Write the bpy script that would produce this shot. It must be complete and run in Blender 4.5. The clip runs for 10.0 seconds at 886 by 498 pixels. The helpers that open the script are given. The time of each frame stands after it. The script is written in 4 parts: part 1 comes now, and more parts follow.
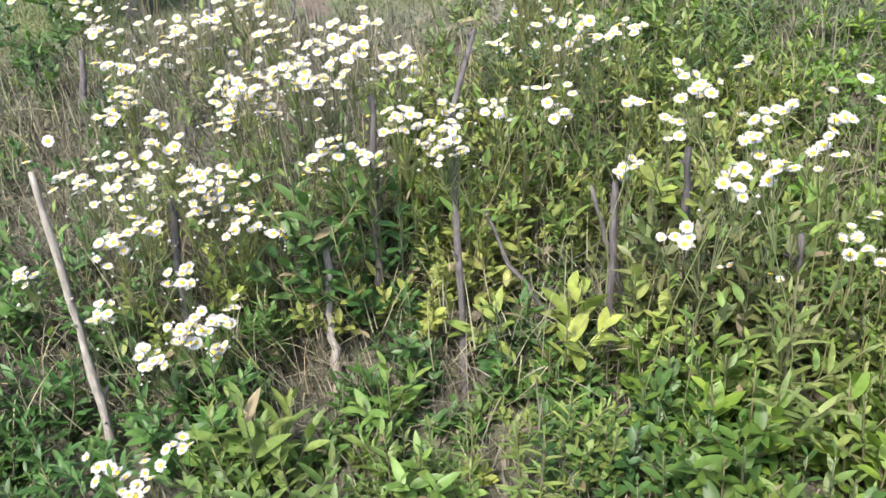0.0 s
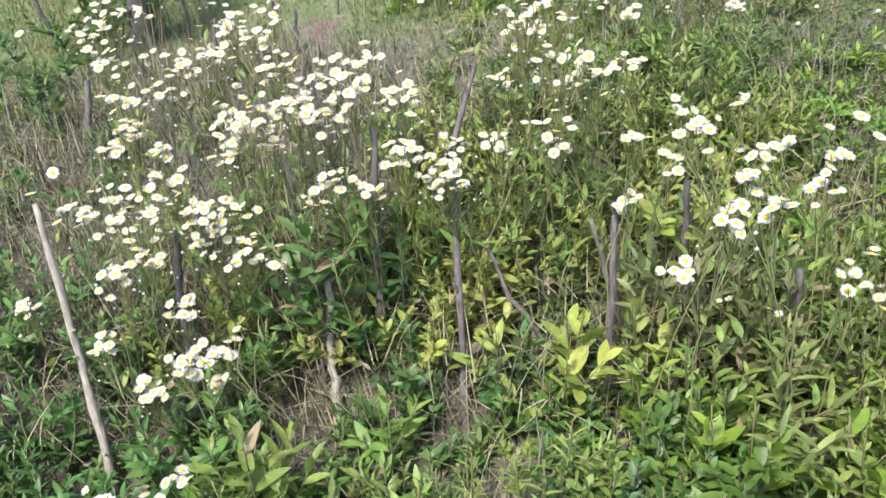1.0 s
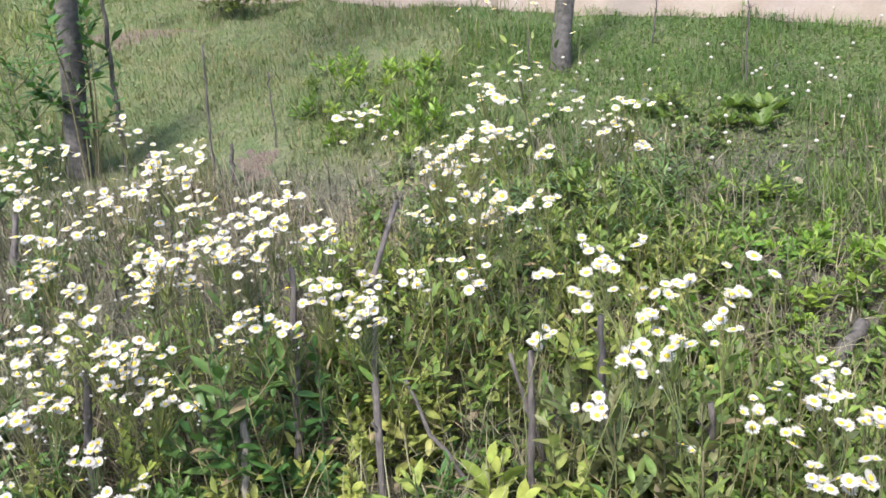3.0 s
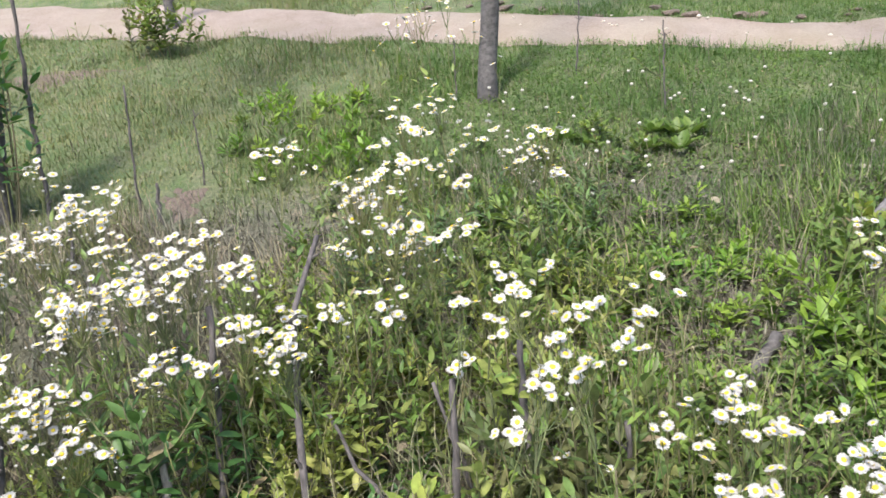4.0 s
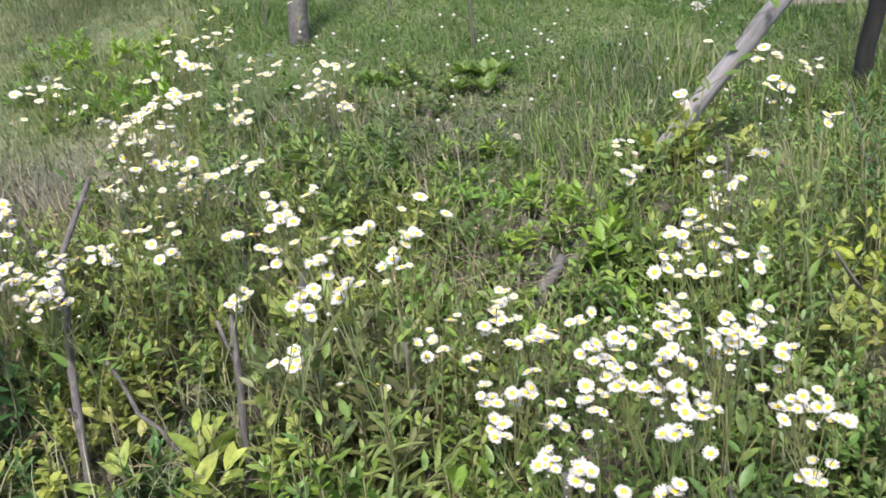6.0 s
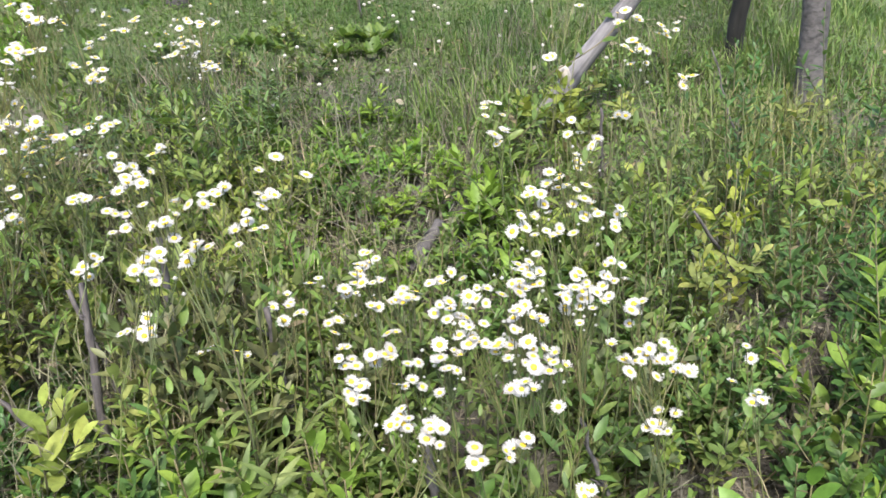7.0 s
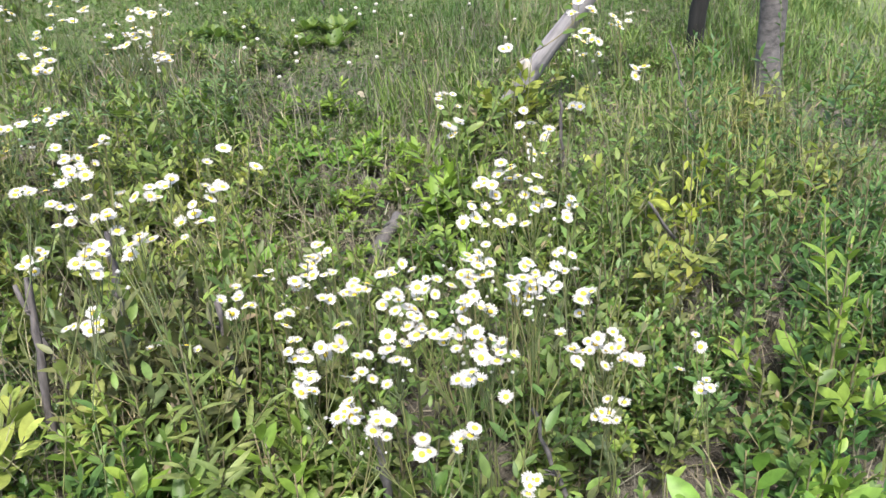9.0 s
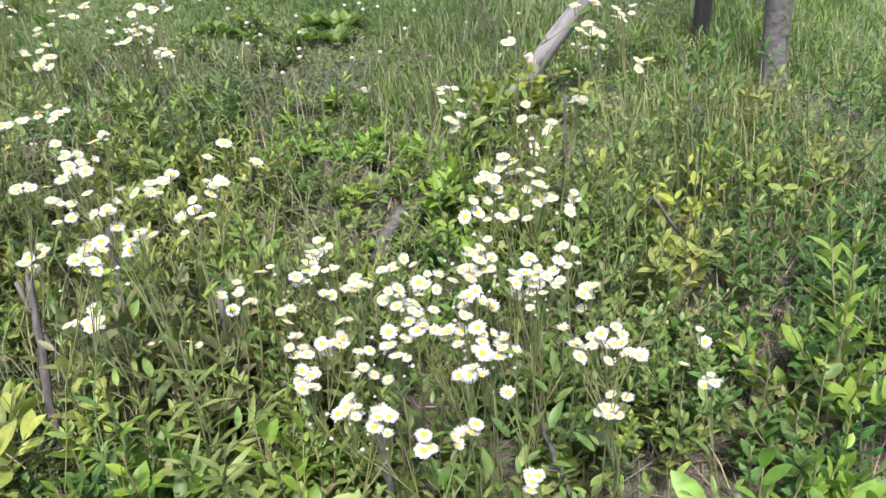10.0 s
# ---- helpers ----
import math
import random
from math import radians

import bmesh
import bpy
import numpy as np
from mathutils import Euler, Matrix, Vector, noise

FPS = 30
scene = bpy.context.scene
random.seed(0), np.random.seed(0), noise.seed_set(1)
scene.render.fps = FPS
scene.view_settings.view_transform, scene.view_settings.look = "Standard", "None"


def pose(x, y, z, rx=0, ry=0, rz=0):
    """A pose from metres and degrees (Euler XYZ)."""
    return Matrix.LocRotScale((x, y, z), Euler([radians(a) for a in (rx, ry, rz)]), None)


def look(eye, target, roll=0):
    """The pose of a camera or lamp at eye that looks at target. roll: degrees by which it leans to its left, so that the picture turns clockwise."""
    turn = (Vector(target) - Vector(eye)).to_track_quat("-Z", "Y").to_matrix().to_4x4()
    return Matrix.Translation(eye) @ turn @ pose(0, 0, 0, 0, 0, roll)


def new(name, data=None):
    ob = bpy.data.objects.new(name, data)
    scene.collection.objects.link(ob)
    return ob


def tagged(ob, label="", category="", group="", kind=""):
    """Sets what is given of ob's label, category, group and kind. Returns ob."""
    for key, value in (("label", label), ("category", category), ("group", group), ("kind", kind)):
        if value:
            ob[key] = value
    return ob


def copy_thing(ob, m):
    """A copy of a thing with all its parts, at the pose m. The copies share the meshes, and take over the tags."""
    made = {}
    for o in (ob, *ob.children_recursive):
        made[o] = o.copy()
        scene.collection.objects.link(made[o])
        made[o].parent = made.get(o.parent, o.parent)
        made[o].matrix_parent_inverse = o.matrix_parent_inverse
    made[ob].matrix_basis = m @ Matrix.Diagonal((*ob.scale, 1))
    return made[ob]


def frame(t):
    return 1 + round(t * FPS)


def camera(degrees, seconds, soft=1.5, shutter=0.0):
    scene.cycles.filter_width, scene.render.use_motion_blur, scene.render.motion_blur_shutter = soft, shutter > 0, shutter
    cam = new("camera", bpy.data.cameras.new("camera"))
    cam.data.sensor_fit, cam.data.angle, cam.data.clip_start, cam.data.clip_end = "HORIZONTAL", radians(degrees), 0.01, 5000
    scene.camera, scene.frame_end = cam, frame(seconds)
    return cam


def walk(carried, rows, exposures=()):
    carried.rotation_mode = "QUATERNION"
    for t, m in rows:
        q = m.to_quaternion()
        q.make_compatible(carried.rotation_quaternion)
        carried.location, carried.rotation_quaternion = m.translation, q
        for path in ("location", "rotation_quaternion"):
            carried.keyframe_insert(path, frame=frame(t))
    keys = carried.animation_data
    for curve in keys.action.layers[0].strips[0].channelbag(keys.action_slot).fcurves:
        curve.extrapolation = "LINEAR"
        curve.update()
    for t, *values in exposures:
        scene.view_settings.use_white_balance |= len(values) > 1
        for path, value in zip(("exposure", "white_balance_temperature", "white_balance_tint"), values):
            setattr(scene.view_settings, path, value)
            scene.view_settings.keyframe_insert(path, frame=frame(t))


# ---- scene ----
cam = camera(58.0, 10.0, soft=1.5, shutter=0.2)
# the ground is a bank that rises away from the camera
BANK_DEG = 16.0
BANK = pose(0, 0, 0, BANK_DEG)
PATH = [
    (0, look((0.4401, 0.1936, 1.1798), (0.3303, 1.6412, -0.1959), -8.15)),
    (0.5, look((0.4408, 0.1964, 1.1874), (0.3337, 1.6524, -0.1796), -8.04)),
    (1, look((0.4440, 0.1988, 1.1966), (0.3350, 1.6858, -0.1364), -7.89)),
    (1.5, look((0.4528, 0.2020, 1.2058), (0.3551, 1.7363, -0.0734), -7.43)),
    (2, look((0.4684, 0.2066, 1.2126), (0.3932, 1.7873, -0.0103), -6.93)),
    (2.5, look((0.4905, 0.2110, 1.2176), (0.4568, 1.8200, 0.0302), -6.65)),
    (2.7, look((0.4998, 0.2120, 1.2195), (0.4931, 1.8442, 0.0637), -5.98)),
    (3.8, look((0.5596, 0.1997, 1.2264), (0.6856, 1.8900, 0.1648), -5.45)),
    (4, look((0.5714, 0.1959, 1.2253), (0.7339, 1.8839, 0.1650), -5.28)),
    (4.5, look((0.6017, 0.1835, 1.2210), (0.8618, 1.8589, 0.1602), -3.94)),
    (5, look((0.6296, 0.1647, 1.2108), (0.9633, 1.8173, 0.1348), -3.23)),
    (5.5, look((0.6617, 0.1479, 1.1959), (1.0834, 1.7597, 0.0894), -2.40)),
    (6, look((0.6945, 0.1338, 1.1784), (1.1886, 1.6845, 0.0160), -1.26)),
    (6.2, look((0.7078, 0.1286, 1.1718), (1.2446, 1.6469, -0.0142), -0.65)),
    (7.3, look((0.7793, 0.1061, 1.1512), (1.4966, 1.5235, -0.0639), 3.33)),
    (7.5, look((0.7846, 0.1031, 1.1500), (1.5070, 1.5221, -0.0602), 3.17)),
    (8, look((0.7924, 0.0982, 1.1482), (1.5203, 1.5099, -0.0673), 3.56)),
    (8.5, look((0.7945, 0.0968, 1.1486), (1.5348, 1.5006, -0.0685), 3.91)),
    (9, look((0.7973, 0.0977, 1.1488), (1.5457, 1.4924, -0.0738), 3.98)),
    (9.5, look((0.8016, 0.0982, 1.1456), (1.5444, 1.4936, -0.0795), 3.73)),
    (10, look((0.8062, 0.0993, 1.1426), (1.5378, 1.4956, -0.0882), 3.41)),
]
walk(cam, [(t, BANK @ m) for t, m in PATH], exposures=((0.0, 1.56), (2.5, 1.46), (4.5, 1.33), (6.0, 1.34), (7.5, 1.44), (10.0, 1.50)))

# ---- light ----
SUN_ELEVATION, SUN_FROM = 58.0, 205.0      # degrees; heading the sun stands at, clockwise from +y
world = bpy.data.worlds.new("sky")
scene.world = world
world.use_nodes = True
sky = world.node_tree.nodes.new("ShaderNodeTexSky")
sky.sky_type, sky.sun_disc = "NISHITA", False
sky.sun_elevation, sky.sun_rotation = radians(SUN_ELEVATION), radians(SUN_FROM)
sky.air_density, sky.dust_density = 1.0, 2.5
background = world.node_tree.nodes["Background"]
background.inputs["Strength"].default_value = 0.15
world.node_tree.links.new(sky.outputs["Color"], background.inputs["Color"])
sun = new("sun", bpy.data.lights.new("sun", "SUN"))
sun.data.energy, sun.data.angle, sun.data.color = 2.8, radians(10.0), (1.0, 0.96, 0.90)
away = Vector((math.sin(radians(SUN_FROM)), math.cos(radians(SUN_FROM)), math.tan(radians(SUN_ELEVATION))))
sun.matrix_world = look(away * 20, (0, 0, 0))

rng = np.random.default_rng(7)
SLOPE = math.tan(radians(BANK_DEG))


def gz(x, y):
    """Height of the ground: a bank that levels out past the path and behind the camera."""
    y = np.clip(y, -1.0, 9.0)
    return SLOPE * y + 0.012 * np.sin(5.1 * x + 1.0) * np.cos(4.3 * y) + 0.006 * np.sin(13 * x + 9 * y)


# ---- materials ----
def material(name, rough=0.7):
    m = bpy.data.materials.new(name)
    m.use_nodes = True
    t = m.node_tree
    b = t.nodes["Principled BSDF"]
    b.inputs["Roughness"].default_value = rough
    return m, t, b


def ramp(t, fac, colours, spread=(0.0, 1.0)):
    r = t.nodes.new("ShaderNodeValToRGB")
    e = r.color_ramp.elements
    while len(e) < len(colours):
        e.new(0.5)
    for i, c in enumerate(colours):
        e[i].position = spread[0] + (spread[1] - spread[0]) * i / (len(colours) - 1)
        e[i].color = (*c, 1)
    t.links.new(fac, r.inputs["Fac"])
    return r.outputs["Color"]


def noise_of(t, scale, detail=4.0, rough=0.6, stretch=None):
    n = t.nodes.new("ShaderNodeTexNoise")
    n.inputs["Scale"].default_value, n.inputs["Detail"].default_value, n.inputs["Roughness"].default_value = scale, detail, rough
    c = t.nodes.new("ShaderNodeTexCoord")
    if stretch:
        k = t.nodes.new("ShaderNodeMapping")
        k.inputs["Scale"].default_value = stretch
        t.links.new(c.outputs["Object"], k.inputs["Vector"])
        t.links.new(k.outputs["Vector"], n.inputs["Vector"])
    else:
        t.links.new(c.outputs["Object"], n.inputs["Vector"])
    return n.outputs["Fac"]


def mixed(t, fac, a, b, mode="MIX"):
    m = t.nodes.new("ShaderNodeMix")
    m.data_type, m.blend_type = "RGBA", mode
    if isinstance(fac, float):
        m.inputs[0].default_value = fac
    else:
        t.links.new(fac, m.inputs[0])
    for sock, v in ((m.inputs[6], a), (m.inputs[7], b)):
        if isinstance(v, tuple):
            sock.default_value = (*v, 1)
        else:
            t.links.new(v, sock)
    return m.outputs[2]


def bump(t, b, height, strength, distance):
    n = t.nodes.new("ShaderNodeBump")
    n.inputs["Strength"].default_value, n.inputs["Distance"].default_value = strength, distance
    t.links.new(height, n.inputs["Height"])
    t.links.new(n.outputs["Normal"], b.inputs["Normal"])


def leaf_material(name, colours, rough=0.45, through_light=0.3, single=False):
    """Foliage: a colour for each leaf, blotches along it, light passing through."""
    m, t, b = material(name, rough)
    if single:
        pick = t.nodes.new("ShaderNodeObjectInfo").outputs["Random"]
    else:
        pick = t.nodes.new("ShaderNodeNewGeometry").outputs["Random Per Island"]
    mean = [sum(c[i] for c in colours) / len(colours) for i in range(3)]
    col = ramp(t, pick, colours if name.startswith("dead") else [tuple(0.6 * v + 0.4 * u for v, u in zip(c, mean)) for c in colours])
    blotch = ramp(t, noise_of(t, 60.0, 3.0), [(0.72, 0.72, 0.66), (1.15, 1.15, 1.1)], (0.3, 0.7))
    patch = ramp(t, noise_of(t, 4.0, 2.0), [(0.8, 0.86, 0.85), (1.15, 1.1, 1.0)], (0.35, 0.65))
    col = mixed(t, 1.0, mixed(t, 1.0, col, blotch, "MULTIPLY"), patch, "MULTIPLY")
    if not single:
        plant = ramp(t, t.nodes.new("ShaderNodeObjectInfo").outputs["Random"], [(0.70, 0.76, 0.8), (1.0, 1.0, 1.0), (1.3, 1.15, 1.1), (0.84, 1.0, 0.95), (1.28, 1.26, 0.95), (1.12, 0.98, 1.05)])
        col = mixed(t, 1.0, col, plant, "MULTIPLY")
        dead = ramp(t, pick, [(0, 0, 0), (0, 0, 0), (1, 1, 1)], (0.972, 0.99))
        col = mixed(t, dead, col, ramp(t, noise_of(t, 25.0), [(0.17, 0.12, 0.07), (0.36, 0.29, 0.18)]))
    t.links.new(col, b.inputs["Base Color"])
    b.inputs["Specular IOR Level"].default_value = 0.34
    tr = t.nodes.new("ShaderNodeBsdfTranslucent")
    t.links.new(mixed(t, 1.0, col, (1.0, 1.0, 0.7), "MULTIPLY"), tr.inputs["Color"])
    mx = t.nodes.new("ShaderNodeMixShader")
    mx.inputs[0].default_value = through_light
    t.links.new(b.outputs[0], mx.inputs[1])
    t.links.new(tr.outputs[0], mx.inputs[2])
    t.links.new(mx.outputs[0], t.nodes["Material Output"].inputs["Surface"])
    return m


GREEN_DARK = [(0.043, 0.095, 0.026), (0.068, 0.146, 0.037), (0.099, 0.202, 0.053), (0.143, 0.246, 0.066)]
GREEN_MID = [(0.074, 0.134, 0.033), (0.112, 0.190, 0.046), (0.161, 0.246, 0.059), (0.236, 0.302, 0.079)]
GREEN_YELLOW = [(0.12, 0.17, 0.045), (0.17, 0.24, 0.06), (0.24, 0.31, 0.08), (0.34, 0.38, 0.12), (0.16, 0.21, 0.06)]
GREEN_BRIGHT = [(0.08, 0.145, 0.034), (0.11, 0.19, 0.04), (0.155, 0.24, 0.05), (0.235, 0.30, 0.066)]
GREEN_BLUE = [(0.072, 0.125, 0.055), (0.11, 0.175, 0.075), (0.15, 0.22, 0.098)]
LIME = [(0.105, 0.195, 0.036), (0.15, 0.26, 0.046), (0.195, 0.315, 0.056), (0.235, 0.33, 0.072)]
GOLD = [(0.17, 0.225, 0.042), (0.215, 0.27, 0.05), (0.26, 0.30, 0.065), (0.29, 0.30, 0.085)]
OLIVE = [(0.085, 0.105, 0.05), (0.115, 0.14, 0.06), (0.145, 0.17, 0.07), (0.12, 0.11, 0.075)]
GRASS = [(0.07, 0.125, 0.032), (0.10, 0.17, 0.042), (0.145, 0.205, 0.06), (0.21, 0.235, 0.10)]
GRASS_FRESH = [(0.056, 0.118, 0.026), (0.077, 0.157, 0.036), (0.112, 0.196, 0.049), (0.186, 0.224, 0.082)]
GRASS_DRY = [(0.081, 0.129, 0.037), (0.112, 0.162, 0.055), (0.155, 0.190, 0.073), (0.236, 0.224, 0.112), (0.322, 0.269, 0.172)]
GRASS_DRY = [tuple(1.1 * v for v in c) for c in GRASS_DRY]
STRAW = [(0.05, 0.044, 0.04), (0.085, 0.076, 0.068), (0.14, 0.128, 0.112), (0.24, 0.222, 0.19), (0.10, 0.09, 0.08), (0.31, 0.285, 0.23)]

def warmer(colours, red=1.06, green=1.07, blue=1.0):
    return [(r * red, g * green, b * blue) for r, g, b in colours]


GREEN_DARK, GREEN_MID, GREEN_BRIGHT = warmer(GREEN_DARK, 0.82, 0.82, 1.0), warmer(GREEN_MID, 1.0, 1.0, 1.15) + [(0.17, 0.18, 0.075)], warmer(GREEN_BRIGHT, 0.80, 0.83, 0.92)
GREEN_YELLOW, GRASS, GRASS_FRESH = warmer(GREEN_YELLOW, 1.02, 0.97, 1.1), warmer(GRASS, 1.08, 1.07, 1.15), warmer(GRASS_FRESH, 0.7, 0.83, 0.83)
PALETTES = {"dark": (GREEN_DARK, 0.46, 0.32), "mid": (GREEN_MID, 0.46, 0.36), "yellow": (GREEN_YELLOW, 0.55, 0.4),
            "bright": (GREEN_BRIGHT, 0.45, 0.42), "lime": (LIME, 0.45, 0.42), "gold": (GOLD, 0.5, 0.42), "blue": (GREEN_BLUE, 0.45, 0.25), "olive": (OLIVE, 0.5, 0.25)}
LEAVES = {k: leaf_material("leaves_" + k, *v) for k, v in PALETTES.items()}
SINGLES = {k: leaf_material("single_leaf_" + k, *v, single=True) for k, v in PALETTES.items()}
M_GRASS = leaf_material("grass_blades", GRASS, 0.55, 0.3)
M_FRESH = leaf_material("fresh_grass_blades", GRASS_FRESH, 0.5, 0.3)
M_DRY = leaf_material("mown_grass_blades", GRASS_DRY, 0.6, 0.25)
M_STRAW = leaf_material("dead_straw", STRAW, 0.8, 0.1)
M_STEM = leaf_material("green_and_brown_stems", [(0.07, 0.09, 0.04), (0.11, 0.115, 0.06), (0.135, 0.12, 0.08), (0.09, 0.078, 0.06)], 0.65, 0.0)
M_STALK = leaf_material("flower_stalks", [(0.08, 0.11, 0.04), (0.12, 0.14, 0.06), (0.17, 0.15, 0.09)], 0.65, 0.0)


def bark_material(name, dark, light, scale=30.0, depth=0.6, grain=0.22):
    m, t, b = material(name, 0.85)
    n = noise_of(t, scale, 6.0, 0.65, (1.0, 1.0, grain))
    big = noise_of(t, scale * 0.2, 3.0)
    col = mixed(t, ramp(t, big, [(0, 0, 0), (1, 1, 1)], (0.4, 0.6)), ramp(t, n, [dark, light], (0.3, 0.7)),
                ramp(t, n, [tuple(0.65 * c for c in dark), tuple(0.8 * c for c in light)], (0.3, 0.7)))
    t.links.new(col, b.inputs["Base Color"])
    bump(t, b, n, depth, 0.006)
    return m


M_TRUNK = bark_material("trunk_bark", (0.036, 0.033, 0.033), (0.13, 0.118, 0.115), 40.0, 0.9, 1.5)
M_POLE = bark_material("weathered_pole", (0.085, 0.077, 0.079), (0.25, 0.235, 0.24), 60.0, 0.8, 0.06)
# near-black tones of the pole bark, for the second prop
M_POLE_DARK = bark_material("dark_pole", (0.011, 0.010, 0.010), (0.036, 0.032, 0.031), 60.0, 0.8, 0.08)
M_TWIG = bark_material("twig_bark", (0.035, 0.03, 0.03), (0.135, 0.118, 0.114), 120.0)
M_TWIG_PALE = bark_material("pale_twig_bark", (0.14, 0.12, 0.10), (0.36, 0.325, 0.28), 110.0)
M_CUT = bark_material("cut_wood", (0.38, 0.32, 0.25), (0.62, 0.56, 0.48), 60.0, 0.2)

m, t, b = material("soil_and_litter", 0.95)
n1, n2, n3 = noise_of(t, 90.0, 6.0), noise_of(t, 9.0, 5.0), noise_of(t, 1.3, 3.0)
col = mixed(t, ramp(t, n2, [(0, 0, 0), (1, 1, 1)], (0.42, 0.6)), ramp(t, n1, [(0.035, 0.03, 0.025), (0.12, 0.105, 0.085)], (0.3, 0.7)),
            ramp(t, n1, [(0.07, 0.06, 0.05), (0.2, 0.18, 0.15)], (0.3, 0.7)))
col = mixed(t, ramp(t, n3, [(0, 0, 0), (0.55, 0.55, 0.55)], (0.45, 0.7)), col, ramp(t, n1, [(0.06, 0.08, 0.03), (0.17, 0.19, 0.08)], (0.3, 0.7)))
lawn = t.nodes.new("ShaderNodeMapRange")
lawn.inputs["From Min"].default_value, lawn.inputs["From Max"].default_value = 1.5, 2.2
reach = t.nodes.new("ShaderNodeVectorMath")
reach.operation = "DISTANCE"
squash = t.nodes.new("ShaderNodeMapping")
squash.inputs["Scale"].default_value = (0.62, 1.25, 0.0)
t.links.new(t.nodes.new("ShaderNodeTexCoord").outputs["Object"], squash.inputs["Vector"])
t.links.new(squash.outputs["Vector"], reach.inputs[0])
reach.inputs[1].default_value = (0.62, 1.3, 0.0)
t.links.new(reach.outputs["Value"], lawn.inputs["Value"])
thatch = mixed(t, ramp(t, n2, [(0, 0, 0), (1, 1, 1)], (0.4, 0.6)), ramp(t, n1, [(0.05, 0.085, 0.027), (0.12, 0.165, 0.06)], (0.3, 0.7)),
               ramp(t, n1, [(0.09, 0.11, 0.05), (0.19, 0.20, 0.10)], (0.3, 0.7)))
t.links.new(mixed(t, lawn.outputs[0], col, thatch), b.inputs["Base Color"])
bump(t, b, n1, 1.0, 0.02)
M_GROUND = m

m, t, b = material("trodden_earth", 0.95)
n1, n2, n3 = noise_of(t, 70.0, 6.0, 0.7), noise_of(t, 5.0, 5.0), noise_of(t, 1.0, 2.0)
col = mixed(t, ramp(t, n2, [(0, 0, 0), (1, 1, 1)], (0.4, 0.62)), ramp(t, n1, [(0.155, 0.118, 0.095), (0.235, 0.183, 0.152)], (0.3, 0.7)),
            ramp(t, n1, [(0.185, 0.147, 0.124), (0.27, 0.222, 0.192)], (0.3, 0.7)))
t.links.new(mixed(t, ramp(t, n3, [(0, 0, 0), (0.3, 0.3, 0.3)], (0.5, 0.7)), col, (0.2, 0.18, 0.11)), b.inputs["Base Color"])
bump(t, b, n1, 0.5, 0.012)
M_PATH = m

m, t, b = material("reddish_bare_soil", 0.95)
n1, n2 = noise_of(t, 110.0, 6.0, 0.7), noise_of(t, 14.0, 4.0)
col = mixed(t, n2, ramp(t, n1, [(0.085, 0.058, 0.047), (0.25, 0.18, 0.145)], (0.3, 0.7)), ramp(t, n1, [(0.085, 0.064, 0.05), (0.19, 0.155, 0.125)], (0.3, 0.7)))
t.links.new(col, b.inputs["Base Color"])
bump(t, b, n1, 1.0, 0.015)
M_SOIL = m

m, t, b = material("white_ray_petals", 0.6)
tone = ramp(t, t.nodes.new("ShaderNodeObjectInfo").outputs["Random"], [(0.41, 0.39, 0.38), (0.525, 0.51, 0.485)])
t.links.new(mixed(t, 1.0, tone, ramp(t, noise_of(t, 300.0), [(0.93, 0.92, 0.93), (1, 1, 1)]), "MULTIPLY"), b.inputs["Base Color"])
tr = t.nodes.new("ShaderNodeBsdfTranslucent")
tr.inputs["Color"].default_value = (0.7, 0.7, 0.66, 1)
mx = t.nodes.new("ShaderNodeMixShader")
mx.inputs[0].default_value = 0.3
t.links.new(b.outputs[0], mx.inputs[1])
t.links.new(tr.outputs[0], mx.inputs[2])
t.links.new(mx.outputs[0], t.nodes["Material Output"].inputs["Surface"])
M_PETAL = m
m, t, b = material("yellow_florets", 0.8)
n1 = noise_of(t, 900.0, 3.0)
t.links.new(ramp(t, n1, [(0.58, 0.40, 0.02), (0.72, 0.55, 0.045)], (0.3, 0.7)), b.inputs["Base Color"])
bump(t, b, n1, 0.6, 0.001)
M_DISC = m
m, t, b = material("clover_florets", 0.8)
n1 = noise_of(t, 500.0, 3.0)
t.links.new(ramp(t, n1, [(0.26, 0.25, 0.20), (0.50, 0.47, 0.43)], (0.3, 0.7)), b.inputs["Base Color"])
M_CLOVER = m


# ---- mesh helpers ----
def mesh_from(name, verts, faces, mat, smooth=True):
    me = bpy.data.meshes.new(name)
    me.from_pydata(np.asarray(verts, float).reshape(-1, 3).tolist(), [], [tuple(f) for f in np.asarray(faces).tolist()])
    me.polygons.foreach_set("use_smooth", [smooth] * len(me.polygons))
    me.materials.append(mat)
    me.update()
    return me


def part(name, mesh, parent, label=""):
    ob = new(name, mesh)
    ob.parent = parent
    return tagged(ob, label)


def empty(name, x, y, z=None, turn=0.0):
    ob = new(name)
    ob.empty_display_size = 0.05
    ob.matrix_basis = pose(x, y, float(gz(x, y)) if z is None else z, 0, 0, turn)
    return ob


